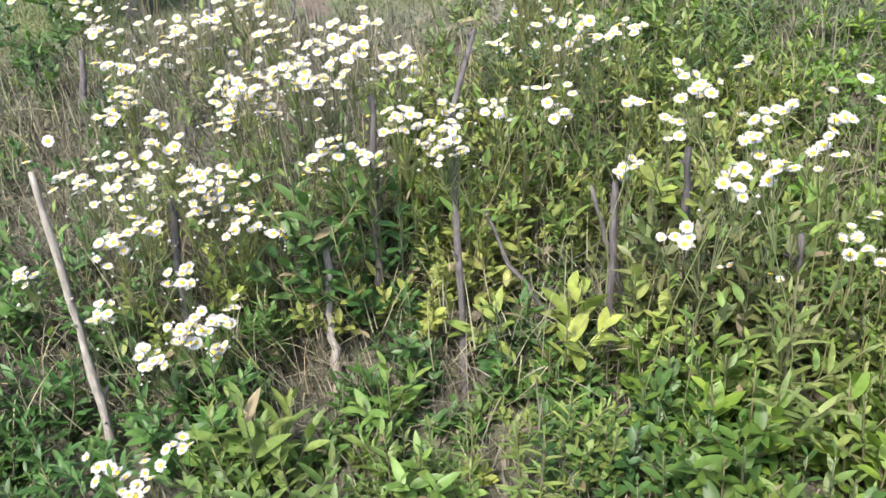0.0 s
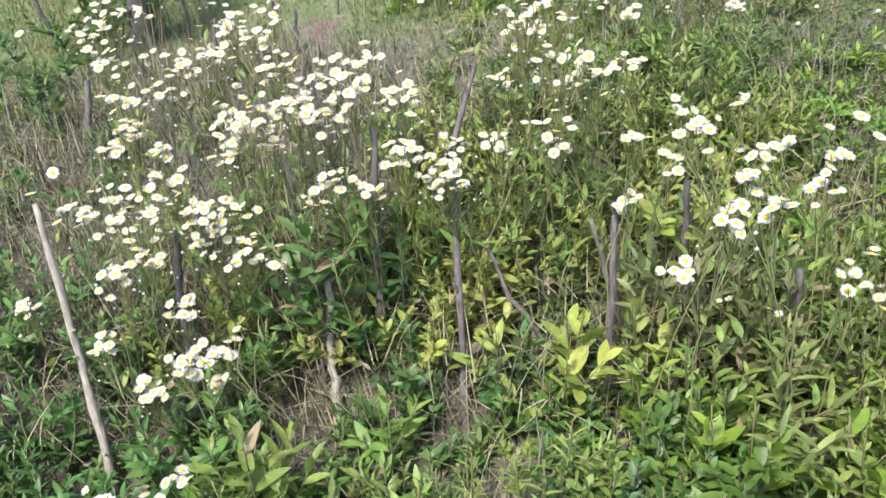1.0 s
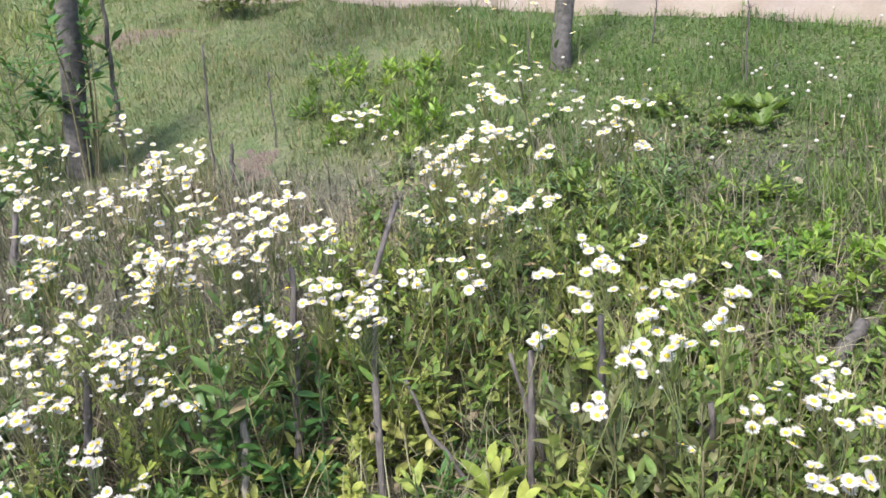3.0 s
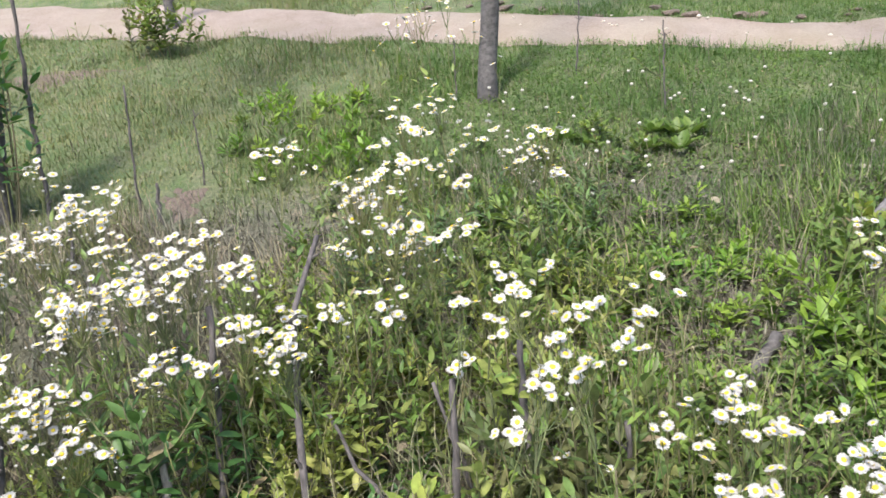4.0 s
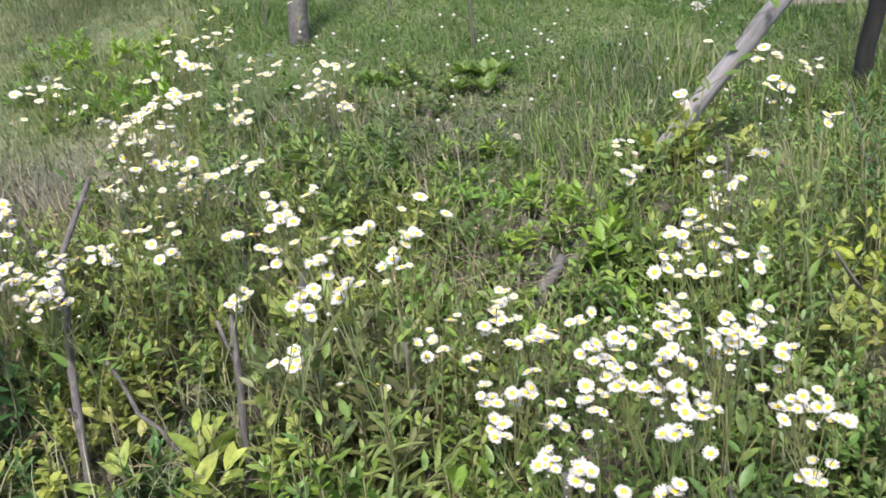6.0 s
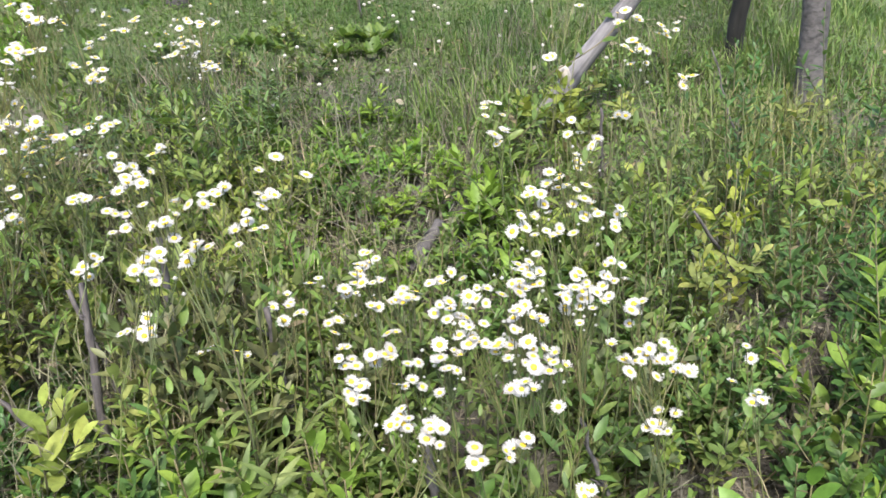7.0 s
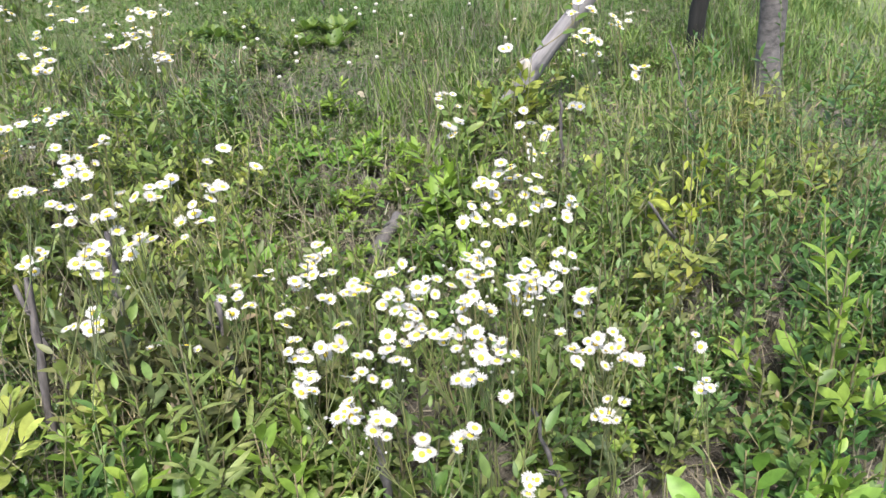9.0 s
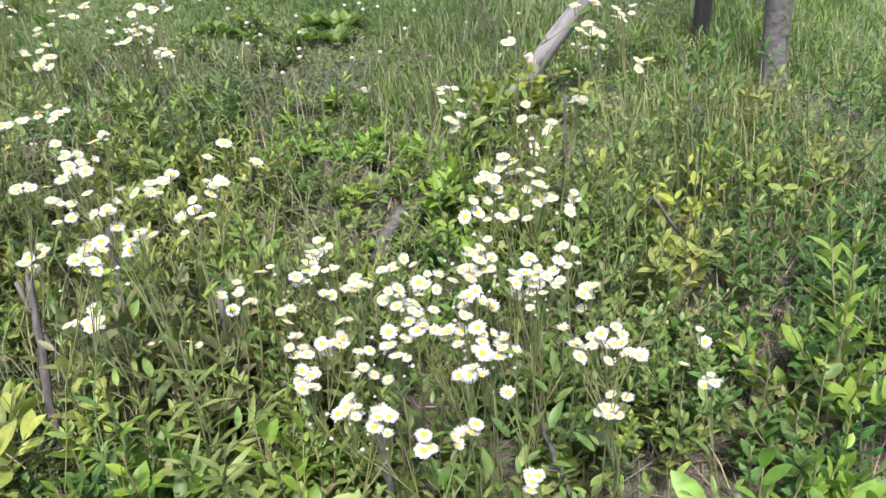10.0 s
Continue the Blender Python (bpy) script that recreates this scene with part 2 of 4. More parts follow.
def leaf_template(width=0.3, sag=0.12, fold=0.25, tip=0.62, cells=4):
    """A lance-shaped leaf one unit long along y, folded at the midrib and bent down."""
    v, f = [(0.0, 0.0, 0.0)], []
    for i in range(1, cells):
        s = i / cells
        w = width * math.sin(math.pi * s ** tip) ** 0.75 * 0.5
        z = -sag * s * s
        v += [(-w, s, z + fold * w), (0, s, z), (w, s, z + fold * w)]
    v.append((0.0, 1.0, -sag))
    last = len(v) - 1
    f += [(0, 2, 1), (0, 3, 2)]
    for i in range(cells - 2):
        a = 1 + 3 * i
        f += [(a, a + 1, a + 4), (a, a + 4, a + 3), (a + 1, a + 2, a + 5), (a + 1, a + 5, a + 4)]
    a = 1 + 3 * (cells - 2)
    f += [(a, a + 1, last), (a + 1, a + 2, last)]
    return np.array(v), np.array(f)


LANCE = leaf_template(0.33, 0.16, 0.3, 0.8, 5)
OVAL = leaf_template(0.44, 0.12, 0.25, 1.05, 5)
NARROW = leaf_template(0.17, 0.28, 0.3, 0.75)
ROUND = leaf_template(0.85, 0.05, 0.15, 0.85, 4)
BLADE = (np.array([(-0.5, 0, 0), (0.5, 0, 0), (-0.42, 0.4, 0.02), (0.42, 0.4, 0.02), (-0.25, 0.75, -0.05), (0.25, 0.75, -0.05), (0, 1.0, -0.2)]) * (1, 1, 1),
         np.array([(0, 1, 3), (0, 3, 2), (2, 3, 5), (2, 5, 4), (4, 5, 6)]))


def bases(d, up):
    d = d / np.linalg.norm(d, axis=1, keepdims=True)
    side = np.cross(d, up)
    side /= np.linalg.norm(side, axis=1, keepdims=True) + 1e-9
    return side, d, np.cross(side, d)


def scatter(name, template, pos, d, up, length, mat, width=None):
    """Copies of a template leaf joined into one mesh; with width, the template's x is in metres of that width."""
    v, f = template
    side, d, n = bases(d, up)
    length = np.asarray(length)[:, None, None]
    wide = length if width is None else np.asarray(width)[:, None, None]
    pts = pos[:, None, :] + v[None, :, 0:1] * side[:, None, :] * wide + v[None, :, 1:2] * d[:, None, :] * length + v[None, :, 2:3] * n[:, None, :] * length
    faces = (f[None] + (np.arange(len(pos)) * len(v))[:, None, None]).reshape(-1, 3)
    return mesh_from(name, pts, faces, mat)


def tube(points, radii, sides=6, cap=True):
    """Vertices and faces of a tapered tube along points."""
    pts = np.asarray(points, float)
    tang = np.gradient(pts, axis=0)
    ref = np.tile((0.31, 0.95, 0.05), (len(pts), 1)) if abs(tang[:, 2]).mean() > abs(tang[:, 1]).mean() else np.tile((0.1, 0.05, 0.99), (len(pts), 1))
    side, tang, n = bases(tang, ref)
    a = np.arange(sides) * 2 * math.pi / sides
    ring = np.cos(a)[None, :, None] * side[:, None, :] + np.sin(a)[None, :, None] * n[:, None, :]
    v = pts[:, None, :] + ring * np.asarray(radii, float)[:, None, None]
    f = []
    for i in range(len(pts) - 1):
        for j in range(sides):
            k = (j + 1) % sides
            a0, b0, c0, d0 = i * sides + j, i * sides + k, (i + 1) * sides + k, (i + 1) * sides + j
            f += [(a0, b0, c0), (a0, c0, d0)]
    v = v.reshape(-1, 3)
    if cap:
        v = np.vstack([v, pts[-1:]])
        last, base = len(v) - 1, (len(pts) - 1) * sides
        f += [(base + j, base + (j + 1) % sides, last) for j in range(sides)]
    return v, np.array(f)


def tubes(name, parts_list, mat):
    vs, fs, k = [], [], 0
    for v, f in parts_list:
        vs.append(v)
        fs.append(f + k)
        k += len(v)
    return mesh_from(name, np.vstack(vs), np.vstack(fs), mat)


def arc(a, b, bend, n=5, wobble=0.0):
    """Points from a to b that bow by the vector bend and wobble a little."""
    a, b, bend = np.array(a, float), np.array(b, float), np.array(bend, float)
    s = np.linspace(0, 1, n)[:, None]
    p = a + (b - a) * s + bend * (4 * s * (1 - s))
    p[1:-1] += rng.normal(0, wobble, (n - 2, 3)) if wobble else 0
    return p


# ---- ground, path, bare soil ----
def steps(a, b, fine, far):
    core = np.arange(a, b + 1e-6, fine)
    out = np.cumsum(np.geomspace(fine, far / 3, 22))
    return np.concatenate([(a - out)[::-1], core, b + out])


gx, gy = steps(-3.0, 5.0, 0.05, 900.0), steps(-1.0, 7.0, 0.05, 900.0)
X, Y = np.meshgrid(gx, gy)
Z = gz(X, Y) + 0.006 * np.sin(31 * X + 3 * np.sin(11 * Y)) * np.sin(27 * Y)
w = len(gx)
i, j = np.meshgrid(np.arange(w - 1), np.arange(len(gy) - 1))
a = (j * w + i).ravel()
ground = new("ground", mesh_from("ground", np.stack([X, Y, Z], 2), np.stack([a, a + 1, a + w + 1, a + w], 1), M_GROUND))
tagged(ground, "rising bank of soil and dead litter under the plants", "ground", kind="structure")


def near_edge(x):
    return 4.30 - 0.447 * x + 0.03 * np.sin(1.3 * x) + 0.012 * np.sin(7.1 * x + 1) + 0.012 * np.sin(23 * x)


def far_edge(x):
    return 4.88 - 0.475 * x + 0.03 * np.sin(1.1 * x + 2) + 0.012 * np.sin(6.3 * x) + 0.014 * np.sin(19 * x)


px = np.linspace(-9.0, 12.0, 420)
rows = [near_edge(px) + (far_edge(px) - near_edge(px)) * s for s in np.linspace(0, 1, 9)]
PX, PY = np.tile(px, (9, 1)), np.array(rows)
edge = np.array([0.0, 0.6, 1, 1, 1, 1, 1, 0.6, 0.0])[:, None]
PZ = gz(PX, PY) + 0.004 + 0.014 * edge
i, j = np.meshgrid(np.arange(419), np.arange(8))
a = (j * 420 + i).ravel()
path = new("path", mesh_from("path", np.stack([PX, PY, PZ], 2), np.stack([a, a + 1, a + 421, a + 420], 1), M_PATH))
tagged(path, "trodden footpath of pale pinkish earth across the bank", "path", kind="structure")


def soil_patch(x, y, rx, ry, mat, label):
    n, m = 40, 7
    ang = np.arange(n) * 2 * math.pi / n
    r = np.linspace(0.02, 1, m)[:, None] * (1 + 0.16 * np.sin(3 * ang + x * 7) + 0.1 * np.sin(7 * ang))[None]
    vx, vy = x + rx * r * np.cos(ang), y + ry * r * np.sin(ang)
    vz = gz(vx, vy) + 0.012 * np.linspace(1, -0.7, m)[:, None] + 0.004 * np.sin(60 * vx) * np.sin(50 * vy)
    i, j = np.meshgrid(np.arange(n), np.arange(m - 1))
    a, b2 = (j * n + i).ravel(), (j * n + (i + 1) % n).ravel()
    ob = new("bare_soil", mesh_from("bare_soil", np.stack([vx, vy, vz], 2), np.stack([a, b2, b2 + n, a + n], 1), mat))
    return tagged(ob, label, "soil", kind="structure")


soil_patch(-0.06, 2.58, 0.11, 0.17, M_SOIL, "bare patch of reddish crumbly soil among grass")
soil_patch(-0.85, 4.05, 0.42, 0.16, M_SOIL, "thin worn patch of earth in the mown grass")


# ---- grass and litter ----
def off_path(x, y, margin=0.0):
    return (y < near_edge(x) + 0.035 - margin + 0.03 * np.sin(19 * x)) | (y > far_edge(x) - 0.03 + margin + 0.04 * np.sin(17 * x))


def clear_of_soil(x, y, keep=0.12):
    inside = (((x + 0.06) / 0.13) ** 2 + ((y - 2.58) / 0.2) ** 2 < 1) | ((((x + 0.85) / 0.42) ** 2 + ((y - 4.05) / 0.16) ** 2 < 1) & (rng.random(len(x)) < 0.45))
    return ~inside | (rng.random(len(x)) < keep)


def blades(name, n, box, low, high, mat, label, width=0.003, lean=0.6, clump=0.0, category="grass", lift=0.0, where=None, soil=False):
    x, y = rng.uniform(box[0], box[1], n), rng.uniform(box[2], box[3], n)
    if clump:
        keep = np.sin(3.1 * x + 2 * np.sin(2.3 * y)) * np.sin(4.2 * y + 1.3 * np.sin(3.7 * x)) + rng.normal(0, 0.35, n) > -clump
        x, y = x[keep], y[keep]
    ok = off_path(x, y) & (clear_of_soil(x, y) | soil)
    if where is not None:
        ok &= where(x, y)
    x, y = x[ok], y[ok]
    n = len(x)
    a = rng.uniform(0, 2 * math.pi, n)
    tilt = np.abs(rng.normal(0, lean, n))
    d = np.stack([np.cos(a) * np.sin(tilt), np.sin(a) * np.sin(tilt), np.cos(tilt) + 0.02], 1)
    up = np.stack([-np.cos(a), -np.sin(a), np.full(n, 0.4)], 1) + rng.normal(0, 0.2, (n, 3))
    size = rng.uniform(low, high, n) * (0.75 + 0.35 * np.sin(5 * x + 3) * np.sin(6 * y))
    pos = np.stack([x, y, gz(x, y) + lift], 1)
    ob = new(name, scatter(name, BLADE, pos, d, up, size, mat, width * rng.uniform(0.6, 1.3, n)))
    return tagged(ob, label, category, kind="stuff")


def left_lawn(x, y):
    return (x < 0.75 + 0.15 * np.sin(4 * y)) & (y > 2.3 + 0.2 * np.sin(3 * x))


def right_lawn(x, y):
    return (x > 0.6 + 0.15 * np.sin(4 * y)) & (y > 2.05 - 0.2 * x + 0.1 * np.sin(5 * x))


blades("mown_grass", 95000, (-2.3, 0.9, 2.0, 5.4), 0.022, 0.052, M_DRY, "short mown grass, half dried to straw colour", 0.0032, 0.75, where=left_lawn)
blades("meadow_grass", 130000, (0.4, 3.8, 1.6, 4.2), 0.02, 0.06, M_FRESH, "fresh green meadow grass beside the path", 0.0024, 0.9, where=right_lawn)
blades("tall_grass", 2400, (2.3, 4.2, 0.9, 2.3), 0.08, 0.22, M_GRASS, "tall uncut grass round the staked tree", 0.0045, 0.75, clump=0.35)
blades("tall_grass", 5200, (1.75, 3.0, 1.75, 2.7), 0.04, 0.10, M_FRESH, "dense green tuft of grass by the pole", 0.0026, 0.7, clump=0.2)
blades("verge_grass", 16000, (-3.4, 5.2, 2.4, 7.0), 0.04, 0.10, M_GRASS, "rough grass beyond the footpath", 0.0035, 0.6, where=lambda x, y: y > far_edge(x))
blades("verge_grass", 9000, (-2.6, 4.4, 2.2, 5.8), 0.06, 0.13, M_FRESH, "green grass edging the footpath", 0.0033, 0.45, where=lambda x, y: (y < near_edge(x) + 0.04) & (y > near_edge(x) - 0.5))
blades("rough_grass", 26000, (-5.0, 7.0, -4.0, 0.5), 0.06, 0.16, M_GRASS, "rough grass on the lower bank", 0.006, 0.6)
blades("rough_grass", 9000, (-5.0, -1.2, 0.4, 4.5), 0.06, 0.16, M_GRASS, "rough grass beside the shrubs", 0.006, 0.6)
blades("rough_grass", 9000, (3.0, 7.0, 0.4, 3.0), 0.06, 0.16, M_GRASS, "rough grass beside the staked tree", 0.006, 0.6)
blades("grass_by_the_tree", 6500, (1.6, 3.4, 0.75, 2.1), 0.06, 0.19, M_GRASS, "long leaning grass mixed with weeds", 0.0042, 0.8, clump=0.5)
blades("dry_stalks", 3200, (-0.4, 1.1, 0.98, 1.55), 0.06, 0.2, M_STRAW, "thin dead stalks standing between the shrubs", 0.0022, 0.7, category="straw")
blades("dry_stalks", 1500, (-0.9, 0.3, 1.2, 2.2), 0.08, 0.3, M_STRAW, "thin dead stalks standing among the flowers", 0.0026, 0.7, category="straw")
blades("dead_straw", 900, (1.24, 1.42, 1.42, 1.62), 0.03, 0.09, M_STRAW, "thin heap of pale dry straw beside a fallen pole", 0.0026, 1.5, category="straw", lift=0.02)
blades("dry_stalks", 800, (1.0, 2.8, 0.7, 1.8), 0.08, 0.22, M_STRAW, "thin dead stalks standing in the weeds", 0.0026, 0.6, category="straw")
blades("grass_among_shrubs", 6000, (-1.3, 3.2, 0.5, 2.4), 0.05, 0.14, M_GRASS, "thin grass growing between the shrubs", 0.003, 1.05, clump=0.3, where=lambda x, y: (x > 0.35) | (y < 1.3))
blades("dead_straw", 30000, (-1.5, 3.4, 0.4, 2.5), 0.05, 0.16, M_STRAW, "dead grass stalks lying on the soil", 0.0026, 1.5, category="straw", lift=0.008)
blades("dead_straw", 9000, (-2.4, 2.5, 2.2, 5.0), 0.03, 0.09, M_STRAW, "dry straw scattered over the lawn", 0.0024, 1.4, category="straw", lift=0.006)


def ground_leaves(name, n, box, template, low, high, mat, label, lift, where=None, category="ground cover"):
    x, y = rng.uniform(box[0], box[1], n), rng.uniform(box[2], box[3], n)
    ok = off_path(x, y, 0.05) & clear_of_soil(x, y, 0.0)
    if where is not None:
        ok &= where(x, y)
    x, y = x[ok], y[ok]
    n = len(x)
    a = rng.uniform(0, 2 * math.pi, n)
    d = np.stack([np.cos(a), np.sin(a), rng.normal(0.1, 0.35, n)], 1)
    pos = np.stack([x, y, gz(x, y) + rng.uniform(0.2, 1.0, n) * lift], 1)
    ob = new(name, scatter(name, template, pos, d, np.array([[0, 0, 1.0]]) + rng.normal(0, 0.3, (n, 3)), rng.uniform(low, high, n), mat))
    return tagged(ob, label, category, kind="stuff")


blades("dead_tangle", 3600, (-1.0, 1.3, 0.95, 1.9), 0.08, 0.2, M_STRAW, "tangle of dead grey stalks caught among the shrubs", 0.0022, 1.4, category="straw", lift=0.10)
blades("dead_tangle", 800, (0.4, 2.7, 0.75, 1.6), 0.06, 0.14, M_STRAW, "tangle of pale dry stalks caught in the weeds", 0.0022, 1.2, category="straw", lift=0.09)
ground_leaves("clover_leaves", 26000, (0.6, 3.2, 1.6, 3.6), ROUND, 0.006, 0.014, LEAVES["bright"], "low carpet of small clover leaves", 0.035, right_lawn)
ground_leaves("fallen_leaves", 1500, (-1.2, 3.0, 0.5, 2.4), OVAL, 0.02, 0.05, M_STRAW, "dry brown leaves fallen between the stems", 0.02, category="litter")
ground_leaves("creeping_weeds", 17000, (-1.4, 3.4, 1.0, 2.6), OVAL, 0.012, 0.028, LEAVES["mid"], "creeping weeds with small oval leaves", 0.06, lambda x, y: (x > 0.45) & (y < 2.05 + 0.2 * np.sin(3 * x)))


# ---- woody things ----
def woody(name, points, radii, mat, label, category, knots=0, sides=8):
    """A stick or pole as one thing whose own z runs along it, with short side twigs as parts."""
    points = np.array(points, float)
    base, along = points[0], Vector(points[-1] - points[0])
    turn = along.to_track_quat("Z", "Y").to_matrix()
    ob = new(name)
    ob.empty_display_size = 0.05
    ob.matrix_basis = Matrix.Translation(base) @ turn.to_4x4()
    local = (points - base) @ np.array(turn)
    part("shaft", tubes("shaft", [tube(local, radii, sides)], mat), ob)
    for _ in range(knots):
        i = rng.integers(1, len(local) - 1)
        a = rng.uniform(0, 2 * math.pi)
        p = local[i]
        out = np.array((math.cos(a), math.sin(a), 0.6)) * rng.uniform(0.012, 0.03)
        part("side_twig", tubes("side_twig", [tube(arc(p, p + out, (0, 0, 0.002), 3), [radii[i] * 0.6, radii[i] * 0.45, radii[i] * 0.3], 5)], mat), ob)
    return tagged(ob, label, category)


def stick(x0, y0, x1, y1, h, r, mat=None, label="bare grey dead stick standing among the shrubs", wobble=0.0015, knots=3, bend=(0, 0, 0)):
    a = (x0, y0, float(gz(x0, y0)) - 0.02)
    b = (x1, y1, float(gz(x1, y1)) + h)
    n = 13
    return woody("dead_stick", arc(a, b, bend, n, 1.7 * wobble), np.linspace(r, r * 0.62, n) * rng.uniform(0.82, 1.16, n), mat or M_TWIG, label, "stick", knots)


stick(-0.246, 0.933, -0.287, 1.065, 0.465, 0.0090, M_TWIG_PALE, "pale tan stake with peeling bark, leaning", 0.0009, 5, (0.004, 0, 0))
stick(0.137, 1.047, 0.150, 1.147, 0.22, 0.0105, M_TWIG_PALE, "pale cut sapling stub among green shrubs", 0.0016, 3)
bent = np.vstack([arc((0.376, 1.0, float(gz(0.376, 1.0)) - 0.02), (0.399, 1.25, float(gz(0.399, 1.25)) + 0.37), (0, 0, 0), 7, 0.002),
                  arc((0.405, 1.28, float(gz(0.405, 1.28)) + 0.385), (0.454, 1.45, float(gz(0.454, 1.45)) + 0.42), (0, 0, 0), 4, 0.001)])
woody("dead_stick", bent, np.linspace(0.0072, 0.0050, 11) * rng.uniform(0.85, 1.15, 11), M_TWIG, "thin dark standing stick with a bent tip", "stick", 6)
stick(0.635, 1.03, 0.668, 1.12, 0.31, 0.0088, None, "forked grey dead stem, main limb", 0.0016, 3)
stick(0.645, 1.03, 0.441, 1.19, 0.23, 0.0062, None, "thin grey branch slanting out of the fork", 0.002, 5, (-0.01, 0, -0.035))
stick(0.707, 1.1, 0.638, 1.2, 0.25, 0.006, None, "thin pale side branch of the forked stem", 0.0016, 2)
stick(0.775, 1.05, 0.80, 1.16, 0.33, 0.0095, None, "dark upright dead stem behind leaves", 0.0016, 4)
stick(0.219, 1.17, 0.259, 1.24, 0.42, 0.009, None, "grey dead stem behind the flowers", 0.0016, 4)
stick(0.945, 0.95, 0.932, 0.985, 0.28, 0.0075, None, "grey dead stem in the green shrubs", 0.0016, 3)
stick(-0.129, 1.057, -0.123, 1.186, 0.31, 0.0095, None, "short grey dead stem under the flowers", 0.0016, 3)
stick(-0.626, 1.945, -0.618, 2.045, 0.17, 0.012, None, "short dark stub in dry litter", 0.0016, 3)
stick(-0.50, 2.60, -0.445, 2.62, 0.75, 0.009, None, "thin dark upright sapling stem", 0.0016, 3)
stick(-0.18, 2.5, -0.14, 2.5, 0.42, 0.005, None, "thin grey leafless sapling by the bare soil", 0.0016, 8)
stick(0.011, 2.68, 0.02, 2.68, 0.26, 0.0035, None, "thin grey leafless sapling in short grass", 0.0016, 7)
stick(-0.102, 2.43, -0.09, 2.44, 0.13, 0.008, None, "short grey stub in the bare soil", 0.0016, 1)
stick(-0.326, 2.207, -0.275, 2.207, 0.23, 0.007, None, "short grey stub among the flowers", 0.0016, 2)
stick(1.096, 0.70, 1.085, 0.70, 0.245, 0.0105, M_TRUNK, "thick dark cut stub under the flowers", 0.0012, 2)
stick(1.515, 3.253, 1.554, 3.253, 0.34, 0.004, None, "thin weed stalk in the grass", 0.0016, 6)
stick(1.718, 2.771, 1.721, 2.771, 0.34, 0.004, None, "thin green weed stalk by the dock leaves", 0.0016, 8)
stick(0.98, 3.139, 0.991, 3.139, 0.24, 0.003, None, "thin dry weed stalk beside the tree", 0.0016, 4)
stick(2.305, 1.326, 2.231, 1.45, 0.36, 0.0035, None, "thin dry stalk in tall grass", 0.0016, 4)
stick(1.906, 1.463, 1.902, 1.463, 0.25, 0.006, None, "thin grey twig standing in low weeds", 0.0016, 3)
stick(1.987, 0.94, 1.761, 0.94, 0.30, 0.0045, None, "thin slanting grey twig in the shrubs", 0.0016, 3)
stick(1.385, 0.585, 1.32, 0.659, 0.245, 0.0052, M_TRUNK, "thin dark branch slanting up through shrubs", 0.002, 5)
stick(0.72, 0.90, 0.66, 1.01, 0.03, 0.009, M_TWIG, "grey broken branch at the foot of a dead stem", 0.002, 3)

log = woody("fallen_pole", arc((1.30, 1.33, float(gz(1.30, 1.33)) + 0.015), (1.42, 1.41, float(gz(1.42, 1.41)) + 0.06), (0, 0, 0), 7, 0.002), np.linspace(0.019, 0.015, 7), M_TRUNK,
            "short grey weathered pole lying half hidden in weeds", "pole", 1, 10)


def tree(x, y, r, lean, height, label, crown=520, palette="mid"):
    ob = empty("tree", x, y)
    n = 16
    top = np.array((lean[0] * height, lean[1] * height, height))
    pts = arc((0, 0, -0.05), top, (0.01, 0.0, 0), n, 0.004)
    rad = np.linspace(r, r * 0.6, n)
    rad[0] *= 1.18
    part("trunk", tubes("trunk", [tube(pts, rad, 14)], M_TRUNK), ob)
    pos, dirs = [], []
    for k in range(7):
        p = pts[n - 1 - k // 2]
        a = k * 2.4 + x
        tip = p + np.array((math.cos(a), math.sin(a), 0.9)) * rng.uniform(0.45, 0.8)
        limb = arc(p, tip, (0, 0, -0.05), 6, 0.01)
        part("limb", tubes("limb", [tube(limb, np.linspace(r * 0.4, r * 0.12, 6), 6)], M_TRUNK), ob)
        s = rng.random(crown // 7)
        pos.append(limb[0] + (limb[-1] - limb[0]) * s[:, None] + rng.normal(0, 0.13, (len(s), 3)))
    pos = np.vstack(pos)
    dirs = rng.normal(0, 1, (len(pos), 3)) - (0, 0, 0.4)
    part("crown", scatter("crown", LANCE, pos, dirs, np.array([[0, 0, 1.0]]) + rng.normal(0, 0.3, dirs.shape), rng.uniform(0.05, 0.09, len(pos)), LEAVES[palette]), ob)
    return tagged(ob, label, "tree")


blades("dead_straw", 350, (-0.24, 0.12, 2.36, 2.82), 0.02, 0.07, M_STRAW, "dry needles and straw on bare soil", 0.0022, 1.4, category="straw", lift=0.016, soil=True)
blades("dead_straw", 9000, (-1.2, 0.35, 1.15, 2.4), 0.06, 0.16, M_STRAW, "tangled dead stalks under the flowers", 0.0026, 1.4, category="straw", lift=0.02)


tree(1.10, 3.12, 0.039, (0.12, 0.0), 2.7, "young tree with a slim grey-brown trunk in the grass")
tree(2.775, 1.62, 0.042, (0.01, 0.03), 2.6, "young staked tree with a rough grey trunk")
tree(-0.655, 2.59, 0.040, (0.12, 0.02), 2.6, "young tree with dark rough bark beside the lawn", palette="dark")
tree(-0.39, 4.66, 0.03, (0.02, 0.0), 2.5, "slim young tree beside the footpath")


